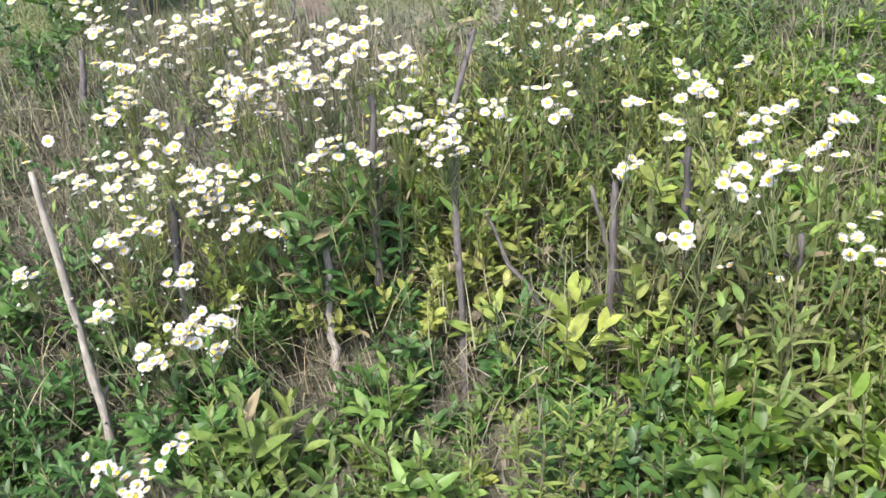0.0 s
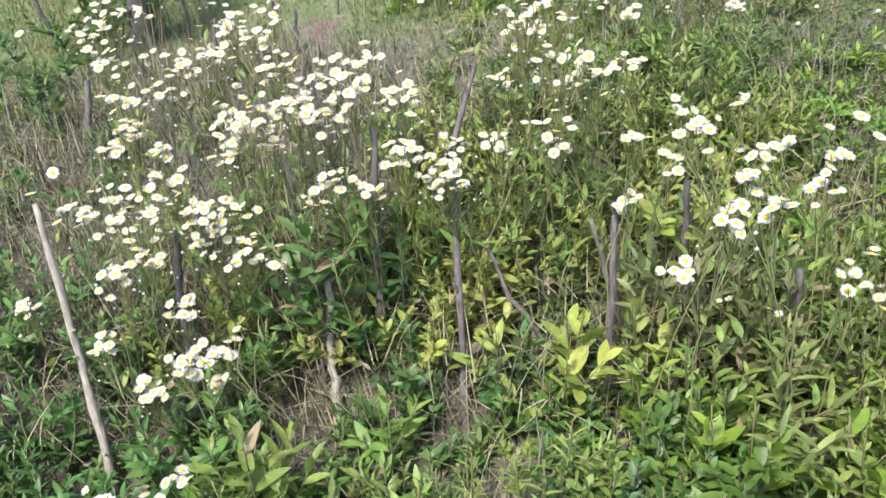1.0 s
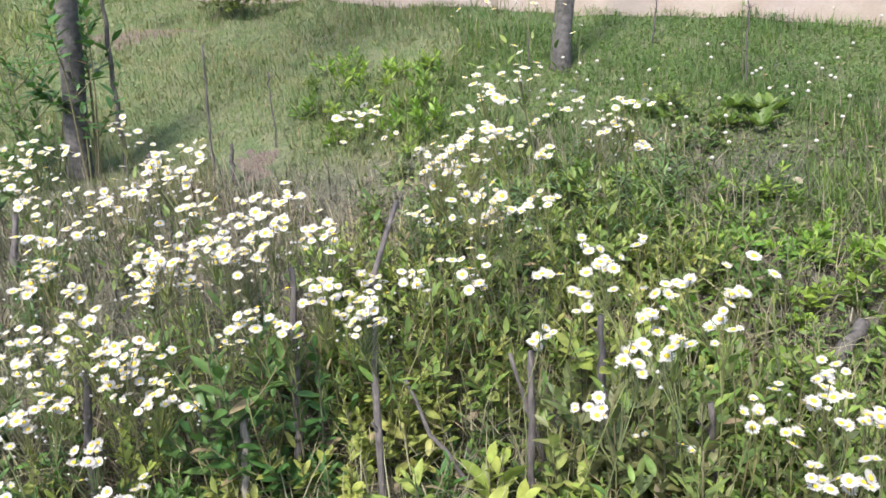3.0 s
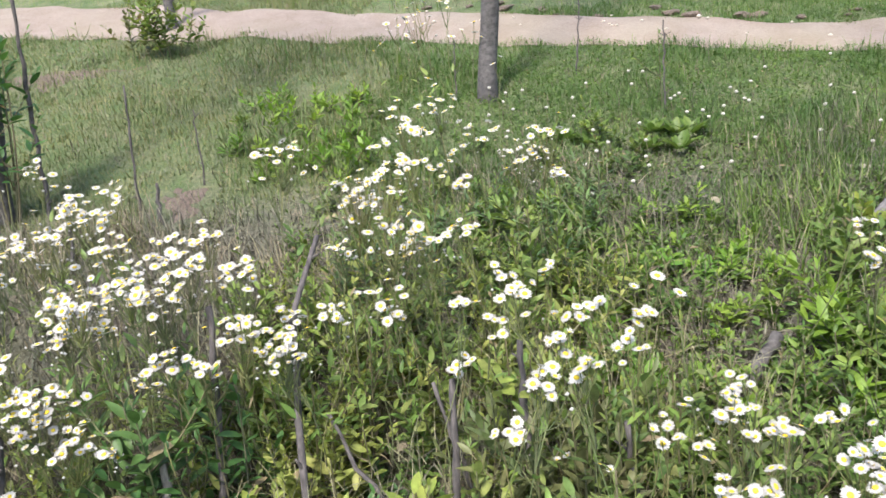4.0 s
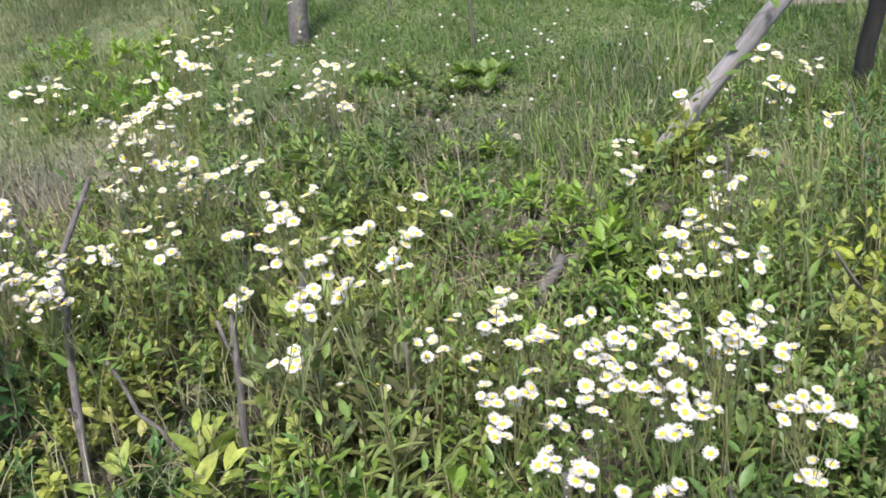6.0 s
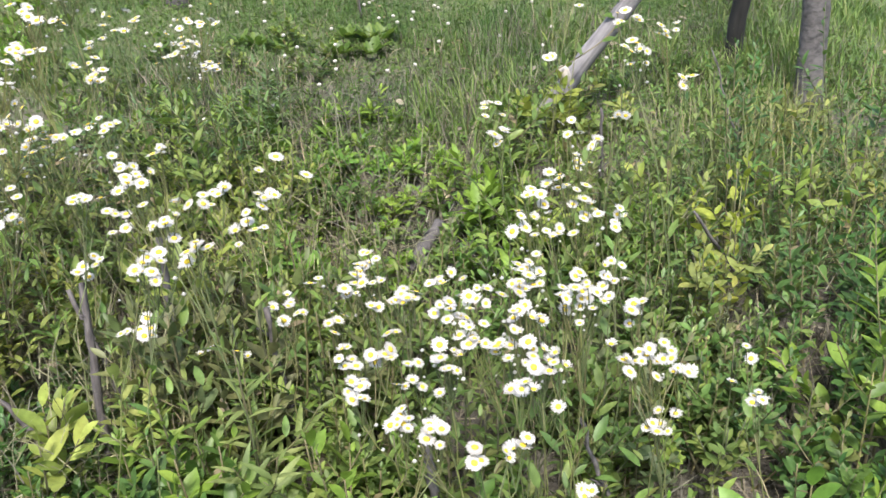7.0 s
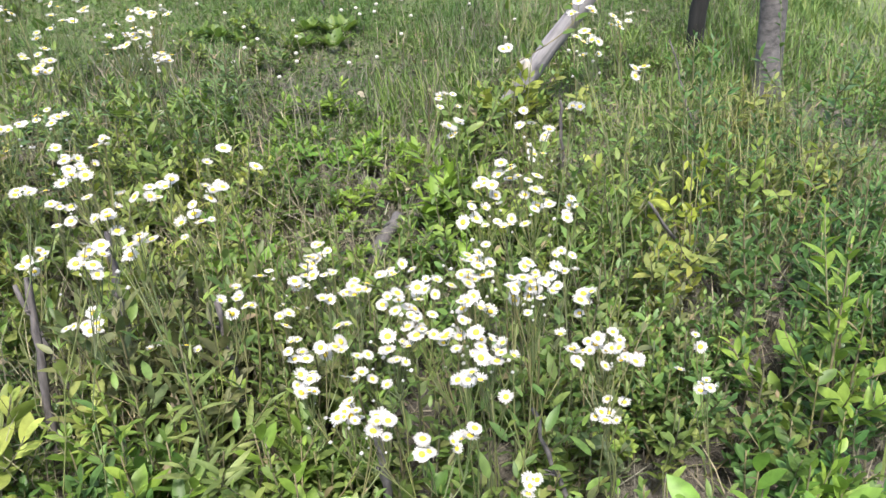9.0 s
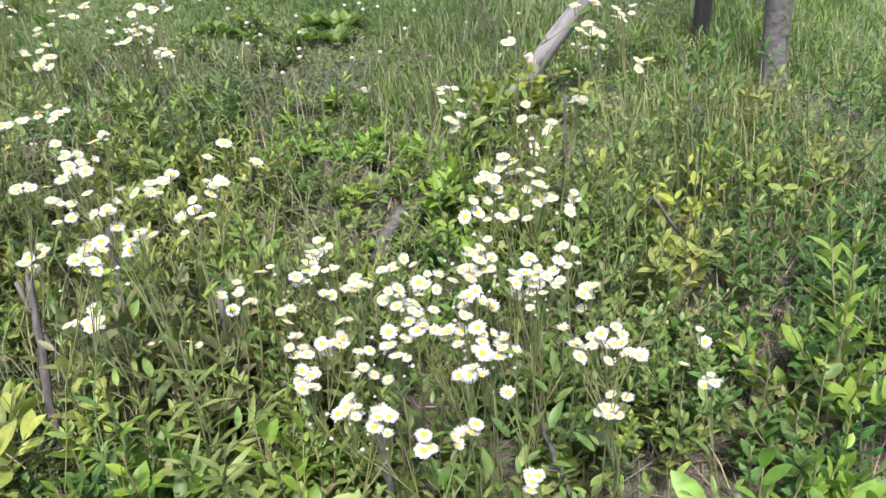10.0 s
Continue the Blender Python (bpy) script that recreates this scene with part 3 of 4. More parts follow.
def support_pole(base, tie, r0, r1, mat, label, stub):
    a = np.array((base[0], base[1], float(gz(*base)) - 0.08))
    b = np.array(tie)
    pts = arc(a, b, (0, 0, 0.01), 12, 0.003)
    ob = woody("support_pole", pts, np.linspace(r0, r1, 12), mat, label, "pole", 0, 14)
    for s, side in stub:
        p = np.array((0, 0, float(np.linalg.norm(b - a)) * s))
        tip = p + np.array(ob.matrix_basis.to_3x3().transposed() @ Vector(side))
        part("branch_stub", tubes("branch_stub", [tube(arc(p, tip, (0, 0, 0), 4), [r0 * 0.75, r0 * 0.66, r0 * 0.6, r0 * 0.56], 9)], M_CUT), ob, "pale sawn branch stub")
    return ob


T2 = np.array((2.76, 1.64, float(gz(2.76, 1.64))))
support_pole((1.89, 1.885), T2 + (-0.08, 0.02, 0.93), 0.029, 0.025, M_POLE, "grey weathered wooden pole propping the tree", [(0.19, (-0.035, -0.03, 0.055))])
support_pole((2.83, 2.03), T2 + (-0.09, 0.05, 1.35), 0.030, 0.024, M_POLE_DARK, "dark wooden pole propping the tree", [])


# ---- shrubs and weeds ----
def sprig(base, tip, n_leaves, size, spread, start=0.2, bow=(0, 0, 0), whorl=2):
    """Leaf places along one shoot, in opposite pairs turned from pair to pair."""
    pts = arc(base, tip, bow, 8)
    s = np.linspace(start, 1.0, n_leaves) ** 0.9
    k = s * 7
    i = np.clip(k.astype(int), 0, 6)
    f = (k - i)[:, None]
    p = pts[i] * (1 - f) + pts[i + 1] * f
    tang = pts[i + 1] - pts[i]
    tang /= np.linalg.norm(tang, axis=1, keepdims=True)
    a = rng.uniform(0, 6.28) + (np.arange(n_leaves) // whorl) * 1.7 + (np.arange(n_leaves) % whorl) * (2 * math.pi / whorl) + rng.normal(0, 0.3, n_leaves)
    out = np.stack([np.cos(a), np.sin(a), np.zeros(n_leaves)], 1)
    open_up = np.interp(s, [0, 0.7, 1], [spread, spread * 0.85, spread * 0.35]) + rng.normal(0, 0.15, n_leaves)
    d = out * np.sin(open_up)[:, None] + tang * np.cos(open_up)[:, None]
    up = tang + np.array([[0, 0, 0.6]]) + rng.normal(0, 0.25, (n_leaves, 3))
    length = size * np.interp(s, [0, 0.3, 0.75, 1], [0.75, 1.0, 0.95, 0.5]) * rng.uniform(0.5, 1.25, n_leaves)
    return pts, p, d, up, length


def matrices(p, d, up, length):
    side, d, n = bases(d, up)
    out = []
    for q, a, b2, c, l in zip(p, side, d, n, length):
        out.append(Matrix(((a[0] * l, b2[0] * l, c[0] * l, q[0]), (a[1] * l, b2[1] * l, c[1] * l, q[1]), (a[2] * l, b2[2] * l, c[2] * l, q[2]), (0, 0, 0, 1))))
    return out


SHAPES = {"lance": LANCE, "oval": OVAL, "narrow": NARROW}
SINGLE_MESH = {}


def shrub(x, y, h, reach, shoots, leaves, size, palette, shape, label, name="shrub", category="shrub", single=0, start=0.2, spread=1.1, whorl=2):
    """A shrub or weed: stems that each bear side shoots; its leaves joined, or single parts on shrubs close to the camera."""
    ob = empty(name, x, y)
    allp = []
    room = single
    stems = max(1, round(shoots / 3))
    for k in range(stems):
        a = rng.uniform(0, 2 * math.pi)
        r = reach * math.sqrt((k + rng.random()) / stems)
        hh = h * rng.uniform(0.7, 1.05)
        ex, ey = r * math.cos(a), r * math.sin(a)
        foot = (0.3 * ex, 0.3 * ey, 0.3 * SLOPE * ey - 0.02)
        tip = (ex, ey, hh + SLOPE * ey)
        main = sprig(foot, tip, int(leaves * rng.uniform(0.9, 1.2)), size, spread, start, (ex * 0.15, ey * 0.15, 0), whorl)
        runs, wood = [main], [tube(main[0], np.linspace(0.0032, 0.0012, 8) * (0.7 + h), 4)]
        for q in range(max(0, math.ceil((shoots - stems) / stems))):
            root = main[0][rng.integers(1, 5)]
            b2 = rng.uniform(0, 2 * math.pi)
            l = h * rng.uniform(0.35, 0.6)
            end = root + np.array((math.cos(b2) * l * 0.7, math.sin(b2) * l * 0.7, l * 0.75))
            side = sprig(root, end, int(leaves * rng.uniform(0.55, 0.85)), size, spread, 0.15, (0, 0, -0.1 * l), whorl)
            runs.append(side)
            wood.append(tube(side[0], np.linspace(0.0018, 0.0009, 8) * (0.7 + h), 4))
        part("stem", tubes("stem", wood, M_STEM), ob)
        for _, p, d, up, l in runs:
            if room > len(p):
                room -= len(p)
                key = (palette, shape)
                if key not in SINGLE_MESH:
                    v, f = SHAPES[shape]
                    SINGLE_MESH[key] = mesh_from("leaf", v, f, SINGLES[palette])
                for mtx in matrices(p, d, up, l):
                    leaf = part("leaf", SINGLE_MESH[key], ob)
                    leaf.matrix_basis = mtx
            else:
                allp.append((p, d, up, l))
    if allp:
        p, d, up, l = (np.concatenate(q) for q in zip(*allp))
        tagged(part("foliage", scatter("foliage", SHAPES[shape], p, d, up, l, LEAVES[palette]), ob), kind="stuff")
    return tagged(ob, label, category)


# open ground at the feet of the dead sticks
STICK_FEET = ((0.14, 1.02, 0.12), (0.38, 0.96, 0.09), (0.62, 1.0, 0.09), (-0.24, 0.90, 0.09))


def thicket(n, box, h, reach, shoots, leaves, size, palette, shape, label, gap=0.1, **more):
    """Shrubs of one kind spread over a stretch of ground, at least gap apart."""
    placed = []
    tries = 0
    while len(placed) < n and tries < n * 60:
        tries += 1
        x, y = rng.uniform(box[0], box[1]), rng.uniform(box[2], box[3])
        if h[1] > 0.09 and any((x - q[0]) ** 2 + (y - q[1]) ** 2 < q[2] ** 2 for q in STICK_FEET):
            continue
        if all((x - q[0]) ** 2 + (y - q[1]) ** 2 > gap * gap for q in placed):
            placed.append((x, y))
            tagged(shrub(x, y, rng.uniform(*h), reach, shoots, leaves, size, palette, shape, label, **more), group=label)


DARK = "dark green glossy shrub with narrow pointed leaves"
YELLOW = "yellow-green shrub with small oval leaves"
MID = "mid-green shrub with pointed leaves"
BRIGHT = "bright green shrub with fresh smooth leaves"
OLIV = "dull olive weed with long upright leaves"
LOW = "low green weed with small leaves"

# front edge, close to the camera
SMALL = "low shrub with small soft green leaves"
FINE = "feathery green weed with fine narrow leaves"
thicket(12, (-0.65, -0.05, 0.60, 0.86), (0.16, 0.26), 0.12, 10, 20, 0.043, "dark", "lance", DARK, 0.11, single=20)
thicket(6, (-0.1, 0.3, 0.60, 0.82), (0.14, 0.24), 0.12, 8, 16, 0.048, "mid", "lance", MID, 0.12, single=20)
thicket(8, (0.2, 0.62, 0.56, 0.82), (0.12, 0.2), 0.10, 8, 26, 0.034, "mid", "narrow", FINE, 0.1, single=26)
thicket(7, (0.25, 0.8, 0.54, 0.84), (0.10, 0.18), 0.10, 9, 20, 0.028, "mid", "oval", SMALL, 0.11, single=20)
thicket(7, (0.52, 0.82, 0.56, 0.82), (0.15, 0.24), 0.11, 11, 18, 0.036, "dark", "oval", "dark green shrub with rounded glossy leaves", 0.1, single=24)
thicket(17, (-0.5, 0.85, 0.84, 0.98), (0.05, 0.11), 0.10, 8, 16, 0.034, "dark", "lance", DARK, 0.10)
thicket(7, (0.1, 0.75, 0.84, 0.98), (0.05, 0.10), 0.09, 7, 14, 0.028, "yellow", "oval", SMALL, 0.10)
thicket(9, (0.68, 1.1, 0.64, 0.90), (0.12, 0.22), 0.10, 9, 16, 0.042, "bright", "oval", BRIGHT, 0.10, single=17)
thicket(6, (0.8, 1.2, 0.62, 0.95), (0.14, 0.24), 0.10, 8, 18, 0.040, "mid", "lance", MID, 0.11)
thicket(8, (0.95, 1.6, 0.38, 0.72), (0.14, 0.24), 0.12, 10, 18, 0.034, "mid", "oval", MID, 0.12, single=17)
thicket(5, (0.9, 1.3, 0.42, 0.72), (0.14, 0.24), 0.11, 9, 14, 0.048, "bright", "lance", BRIGHT, 0.13, single=17)
thicket(12, (1.55, 2.2, 0.42, 0.8), (0.18, 0.32), 0.13, 11, 20, 0.034, "dark", "oval", "dark green shrub with small oval leaves", 0.13, single=17)
thicket(8, (0.78, 1.15, 0.93, 1.12), (0.22, 0.34), 0.09, 8, 18, 0.034, "mid", "lance", "green weed with soft pointed leaves", 0.09, name="weed", category="weed")
thicket(5, (-0.75, -0.35, 0.82, 1.0), (0.12, 0.22), 0.12, 9, 18, 0.044, "dark", "lance", DARK, 0.1)
thicket(9, (2.05, 2.75, 0.5, 0.98), (0.18, 0.3), 0.14, 9, 18, 0.036, "dark", "lance", DARK, 0.14)
thicket(13, (0.42, 0.92, 0.90, 1.01), (0.04, 0.08), 0.08, 7, 12, 0.036, "mid", "lance", LOW, 0.08, name="weed", category="weed")
thicket(7, (0.70, 0.96, 0.98, 1.1), (0.10, 0.2), 0.07, 5, 10, 0.046, "mid", "oval", "soft green weed with broad leaves on upright stems", 0.09, name="weed", category="weed")
thicket(7, (0.42, 0.60, 1.04, 1.22), (0.05, 0.12), 0.08, 7, 14, 0.036, "dark", "lance", DARK, 0.07)
thicket(14, (0.85, 1.6, 1.55, 2.2), (0.05, 0.12), 0.11, 7, 14, 0.042, "lime", "lance", "fresh green weed with arching pointed leaves", 0.13, name="weed", category="weed", spread=1.2)
# left side
thicket(13, (-1.15, -0.36, 0.95, 1.35), (0.20, 0.36), 0.13, 10, 20, 0.042, "dark", "lance", DARK, 0.13)
thicket(7, (-1.15, -0.5, 1.35, 1.9), (0.14, 0.28), 0.13, 9, 20, 0.040, "dark", "lance", DARK, 0.15)
thicket(8, (-0.25, 0.35, 1.02, 1.2), (0.08, 0.18), 0.11, 8, 18, 0.040, "dark", "lance", DARK, 0.11)
thicket(11, (-0.3, 0.4, 1.12, 1.5), (0.14, 0.28), 0.11, 8, 20, 0.032, "yellow", "oval", YELLOW, 0.12)
thicket(8, (-0.2, 0.45, 1.15, 1.6), (0.16, 0.3), 0.11, 8, 22, 0.040, "mid", "narrow", FINE, 0.13)
thicket(9, (-1.2, 0.2, 1.7, 2.3), (0.05, 0.14), 0.12, 7, 14, 0.030, "mid", "lance", MID, 0.16)
# middle
thicket(19, (0.25, 1.05, 1.23, 1.7), (0.18, 0.34), 0.11, 10, 22, 0.030, "yellow", "oval", YELLOW, 0.12)
thicket(12, (0.25, 1.05, 1.23, 1.7), (0.18, 0.32), 0.11, 8, 18, 0.04, "mid", "lance", MID, 0.14)
thicket(8, (0.3, 1.15, 1.06, 1.3), (0.04, 0.09), 0.1, 7, 12, 0.036, "mid", "oval", MID, 0.11)
thicket(8, (0.74, 1.02, 1.02, 1.2), (0.22, 0.36), 0.06, 4, 12, 0.054, "olive", "lance", OLIV, 0.09, name="weed", category="weed", spread=0.6)
thicket(3, (0.42, 0.58, 1.02, 1.2), (0.10, 0.2), 0.09, 4, 9, 0.062, "yellow", "lance", "yellowing weed with broad pointed leaves", 0.1, name="weed", category="weed")
thicket(30, (0.2, 1.3, 1.5, 2.15), (0.08, 0.18), 0.13, 9, 16, 0.032, "mid", "lance", MID, 0.12)
thicket(10, (0.5, 1.25, 1.7, 2.15), (0.16, 0.28), 0.12, 8, 18, 0.045, "blue", "narrow", "blue-green bushy weed with narrow leaves", 0.14, name="weed", category="weed")
thicket(14, (0.45, 1.5, 2.0, 2.7), (0.06, 0.14), 0.13, 8, 14, 0.03, "mid", "oval", LOW, 0.16, name="weed", category="weed")
blades("tall_grass", 3000, (-0.1, 0.8, 2.3, 3.6), 0.04, 0.11, M_GRASS, "tuft of longer green grass in the lawn", 0.0035, 0.8, where=lambda x, y: ((x - 0.33) / 0.32) ** 2 + ((y - 2.95) / 0.45) ** 2 + 0.35 * np.sin(9 * x) * np.sin(7 * y) + rng.normal(0, 0.3, len(x)) < 0.9)
thicket(9, (0.08, 0.62, 2.6, 3.3), (0.06, 0.14), 0.12, 6, 12, 0.042, "bright", "narrow", "leafy green weed clump in the lawn", 0.12, name="weed", category="weed", spread=0.8)
thicket(14, (0.06, 0.62, 2.55, 3.35), (0.06, 0.14), 0.13, 6, 12, 0.044, "lime", "lance", "leafy green weed clump in the lawn", 0.12, name="weed", category="weed", spread=0.8)
# right
thicket(14, (0.95, 1.5, 1.08, 1.32), (0.06, 0.14), 0.11, 8, 16, 0.03, "mid", "lance", LOW, 0.1, name="weed", category="weed")
thicket(16, (0.3, 1.3, 1.65, 2.2), (0.05, 0.12), 0.12, 8, 16, 0.028, "bright", "oval", LOW, 0.13, name="weed", category="weed")
thicket(7, (1.52, 1.9, 1.1, 1.65), (0.10, 0.2), 0.11, 9, 16, 0.048, "bright", "lance", BRIGHT, 0.12)
thicket(5, (1.0, 1.22, 1.1, 1.6), (0.10, 0.2), 0.11, 9, 16, 0.044, "bright", "lance", BRIGHT, 0.12)
thicket(22, (0.95, 1.7, 0.7, 1.15), (0.18, 0.32), 0.12, 12, 24, 0.027, "mid", "oval", MID, 0.11)
thicket(8, (1.5, 2.0, 0.62, 1.4), (0.18, 0.32), 0.12, 10, 24, 0.027, "mid", "oval", MID, 0.12)
thicket(13, (1.85, 2.6, 0.62, 1.3), (0.18, 0.34), 0.13, 10, 26, 0.032, "dark", "narrow", "dark tangled weed with narrow leaves", 0.13, name="weed", category="weed")
thicket(11, (1.55, 2.5, 0.85, 1.5), (0.18, 0.34), 0.09, 5, 14, 0.042, "yellow", "oval", YELLOW, 0.14)
thicket(28, (1.35, 2.7, 1.4, 2.0), (0.05, 0.13), 0.13, 9, 14, 0.026, "mid", "lance", LOW, 0.13, name="weed", category="weed")
thicket(18, (2.2, 3.4, 0.5, 1.5), (0.22, 0.40), 0.15, 9, 20, 0.04, "dark", "lance", DARK, 0.17)
thicket(6, (1.88, 2.15, 1.66, 1.86), (0.10, 0.20), 0.08, 5, 12, 0.042, "yellow", "oval", "yellow-leaved shrub at the foot of the pole", 0.08)
shrub(-0.62, 2.56, 0.72, 0.14, 14, 22, 0.065, "dark", "lance", "leafy green shoots at the foot of a young tree", start=0.6)
# plants that stand out by themselves
shrub(0.12, 1.18, 0.40, 0.11, 9, 22, 0.062, "dark", "lance", "tall dark green weed with long pointed leaves", name="weed", category="weed")
shrub(0.25, 1.15, 0.32, 0.10, 8, 18, 0.050, "dark", "oval", "dark green leafy weed behind a dead stem", name="weed", category="weed")
shrub(0.03, 0.83, 0.27, 0.06, 5, 14, 0.062, "mid", "lance", "upright green weed with large lance leaves", name="weed", category="weed")
shrub(0.95, 1.75, 0.26, 0.14, 12, 20, 0.055, "mid", "lance", "dull green bushy weed with long smooth leaves", name="weed", category="weed")
shrub(0.52, 0.99, 0.20, 0.08, 5, 10, 0.065, "yellow", "oval", "pale yellow-green weed with broad leaves", name="weed", category="weed")
shrub(0.78, 1.0, 0.30, 0.06, 5, 18, 0.060, "olive", "lance", "dull olive weed with long upright leaves", name="weed", category="weed")
shrub(0.86, 0.97, 0.28, 0.06, 5, 16, 0.060, "olive", "lance", "dull olive weed with long upright leaves", name="weed", category="weed")
shrub(0.87, 0.87, 0.42, 0.08, 6, 22, 0.055, "yellow", "narrow", "light green feathery weed with fine leaves", name="weed", category="weed")
shrub(0.78, 0.73, 0.26, 0.08, 6, 14, 0.052, "bright", "lance", "bright green sprig with smooth pointed leaves", name="weed", category="weed")
shrub(1.69, 1.65, 0.27, 0.08, 6, 16, 0.055, "mid", "lance", "upright green weed with lance leaves by the pole", name="weed", category="weed")
shrub(1.80, 0.545, 0.46, 0.05, 4, 26, 0.055, "lime", "lance", "tall bright green shoot with fresh leaves", name="weed", category="weed")
shrub(1.68, 0.465, 0.28, 0.10, 9, 18, 0.045, "bright", "oval", "bright green shrub with fresh smooth leaves")
shrub(1.485, 0.415, 0.33, 0.06, 5, 10, 0.066, "lime", "oval", "bright green sprig with large smooth leaves", name="weed", category="weed")
thicket(24, (0.9, 1.5, 1.36, 1.85), (0.04, 0.11), 0.11, 7, 14, 0.036, "lime", "oval", LOW, 0.09, name="weed", category="weed")
blades("tall_grass", 900, (2.0, 2.75, 0.95, 1.55), 0.16, 0.36, M_DRY, "tall pale grass stalks in front of the staked tree", 0.0032, 0.6)
shrub(2.03, 1.14, 0.29, 0.07, 6, 12, 0.045, "gold", "oval", "yellow-leaved sprig among grasses", name="weed", category="weed")
shrub(1.70, 0.89, 0.27, 0.06, 5, 12, 0.04, "gold", "oval", "yellow-leaved sprig among grasses", name="weed", category="weed")
shrub(1.90, 0.98, 0.29, 0.07, 6, 12, 0.048, "gold", "oval", "yellow-leaved sprig among grasses", name="weed", category="weed")
shrub(2.16, 1.13, 0.30, 0.08, 6, 12, 0.045, "gold", "oval", "yellow-leaved sprig among grasses", name="weed", category="weed")
shrub(1.93, 1.74, 0.18, 0.09, 8, 12, 0.052, "gold", "oval", "yellow-leaved shrub at the foot of the pole")
for x, y, h in ((1.10, 1.33, 0.15), (1.17, 1.25, 0.12), (1.03, 1.39, 0.17), (1.44, 1.24, 0.13), (1.52, 1.24, 0.12), (1.64, 1.27, 0.14), (1.12, 1.12, 0.14)):
    tagged(shrub(x, y, h, 0.08, 6, 12, 0.056, "lime", "lance", "fresh green weed with arching pointed leaves", name="weed", category="weed", spread=1.2), group="arching fresh weeds")
shrub(1.22, 1.18, 0.15, 0.09, 6, 12, 0.06, "lime", "lance", "bright green weed with large arching leaves", name="weed", category="weed")
shrub(1.53, 1.38, 0.2, 0.09, 7, 14, 0.066, "lime", "lance", "bright green weed with large arching leaves", name="weed", category="weed")
shrub(1.56, 1.22, 0.17, 0.09, 6, 12, 0.066, "bright", "lance", "bright green weed with large arching leaves", name="weed", category="weed")
shrub(0.93, 0.70, 0.25, 0.09, 5, 10, 0.066, "lime", "oval", "bright green sprig with large smooth leaves", name="weed", category="weed")
shrub(0.80, 0.81, 0.24, 0.08, 5, 10, 0.064, "lime", "oval", "fresh green sprig with large smooth leaves", name="weed", category="weed")
# a climber on the grey pole
vine = empty("climbing_vine", 1.89, 1.885)
lo, hi = np.array((0, 0, 0.0)), T2 + (-0.08, 0.02, 0.93) - np.array((1.89, 1.885, float(gz(1.89, 1.885))))
run = np.array([lo + (hi - lo) * s + 0.045 * np.array((math.cos(20 * s), math.sin(20 * s) - 0.6, 0.2)) for s in np.linspace(0.02, 0.5, 30)])
part("stem", tubes("stem", [tube(run, np.full(30, 0.0018), 4)], M_STEM), vine)
for mtx in matrices(run[4::2], rng.normal(0, 0.7, (13, 3)) + (-0.3, -0.5, 0.3), np.tile((0, -0.6, 0.8), (13, 1)), rng.uniform(0.035, 0.06, 13)):
    part("leaf", mesh_from("leaf", *OVAL, SINGLES["bright"]), vine).matrix_basis = mtx
tagged(vine, "thin green climber with pointed leaves winding up a pole", "vine")
# by the path
thicket(9, (-0.1, 0.62, 0.94, 1.04), (0.07, 0.13), 0.10, 8, 14, 0.042, "dark", "lance", DARK, 0.07)
thicket(8, (1.36, 1.72, 0.6, 0.9), (0.12, 0.2), 0.11, 10, 20, 0.03, "mid", "oval", MID, 0.09)
thicket(4, (2.1, 2.35, 0.7, 0.9), (0.14, 0.22), 0.12, 8, 16, 0.042, "dark", "lance", DARK, 0.1)
thicket(7, (0.3, 1.05, 1.05, 1.45), (0.16, 0.3), 0.09, 6, 12, 0.05, "yellow", "oval", "yellowing weed with broad pointed leaves", 0.1, name="weed", category="weed", single=20)
thicket(10, (1.0, 1.75, 0.55, 1.0), (0.2, 0.32), 0.09, 7, 18, 0.03, "olive", "oval", "olive shrub with small leaves on bare stems", 0.12)
thicket(7, (-1.12, -0.72, 2.0, 2.6), (0.14, 0.3), 0.13, 6, 20, 0.045, "dark", "lance", DARK, 0.14)
stick(-0.95, 2.62, -1.05, 2.64, 0.42, 0.009, None, "dark slanting sapling stem beside the trunk", 0.0016, 5)
for x, y, h in ((1.88, 0.58, 0.42), (1.42, 0.47, 0.28), (1.60, 0.40, 0.28)):
    shrub(x, y, h, 0.08, 7, 15, 0.05, "lime", "oval", "tall bright green shoot with smooth oval leaves", name="weed", category="weed", spread=0.7, single=26)
shrub(-0.31, 4.17, 0.36, 0.17, 24, 24, 0.05, "mid", "oval", "rounded leafy bush standing at the edge of the path")
shrub(-0.5, 4.2, 0.32, 0.12, 7, 20, 0.045, "olive", "oval", "small reddish-brown leaved bush by the path")
shrub(-0.80, 2.62, 0.66, 0.22, 20, 34, 0.055, "dark", "narrow", "dark feathery sapling beside the trunk")
shrub(1.735, 2.84, 0.36, 0.015, 2, 18, 0.03, "bright", "lance", "single upright green weed stalk with small leaves", name="weed", category="weed", start=0.35)
shrub(0.98, 3.14, 0.30, 0.015, 2, 14, 0.026, "mid", "narrow", "single thin weed stalk with fine leaves", name="weed", category="weed", start=0.4)
shrub(-0.75, 4.1, 0.22, 0.08, 4, 16, 0.04, "blue", "narrow", "upright grey-green weed in the lawn", name="weed", category="weed")


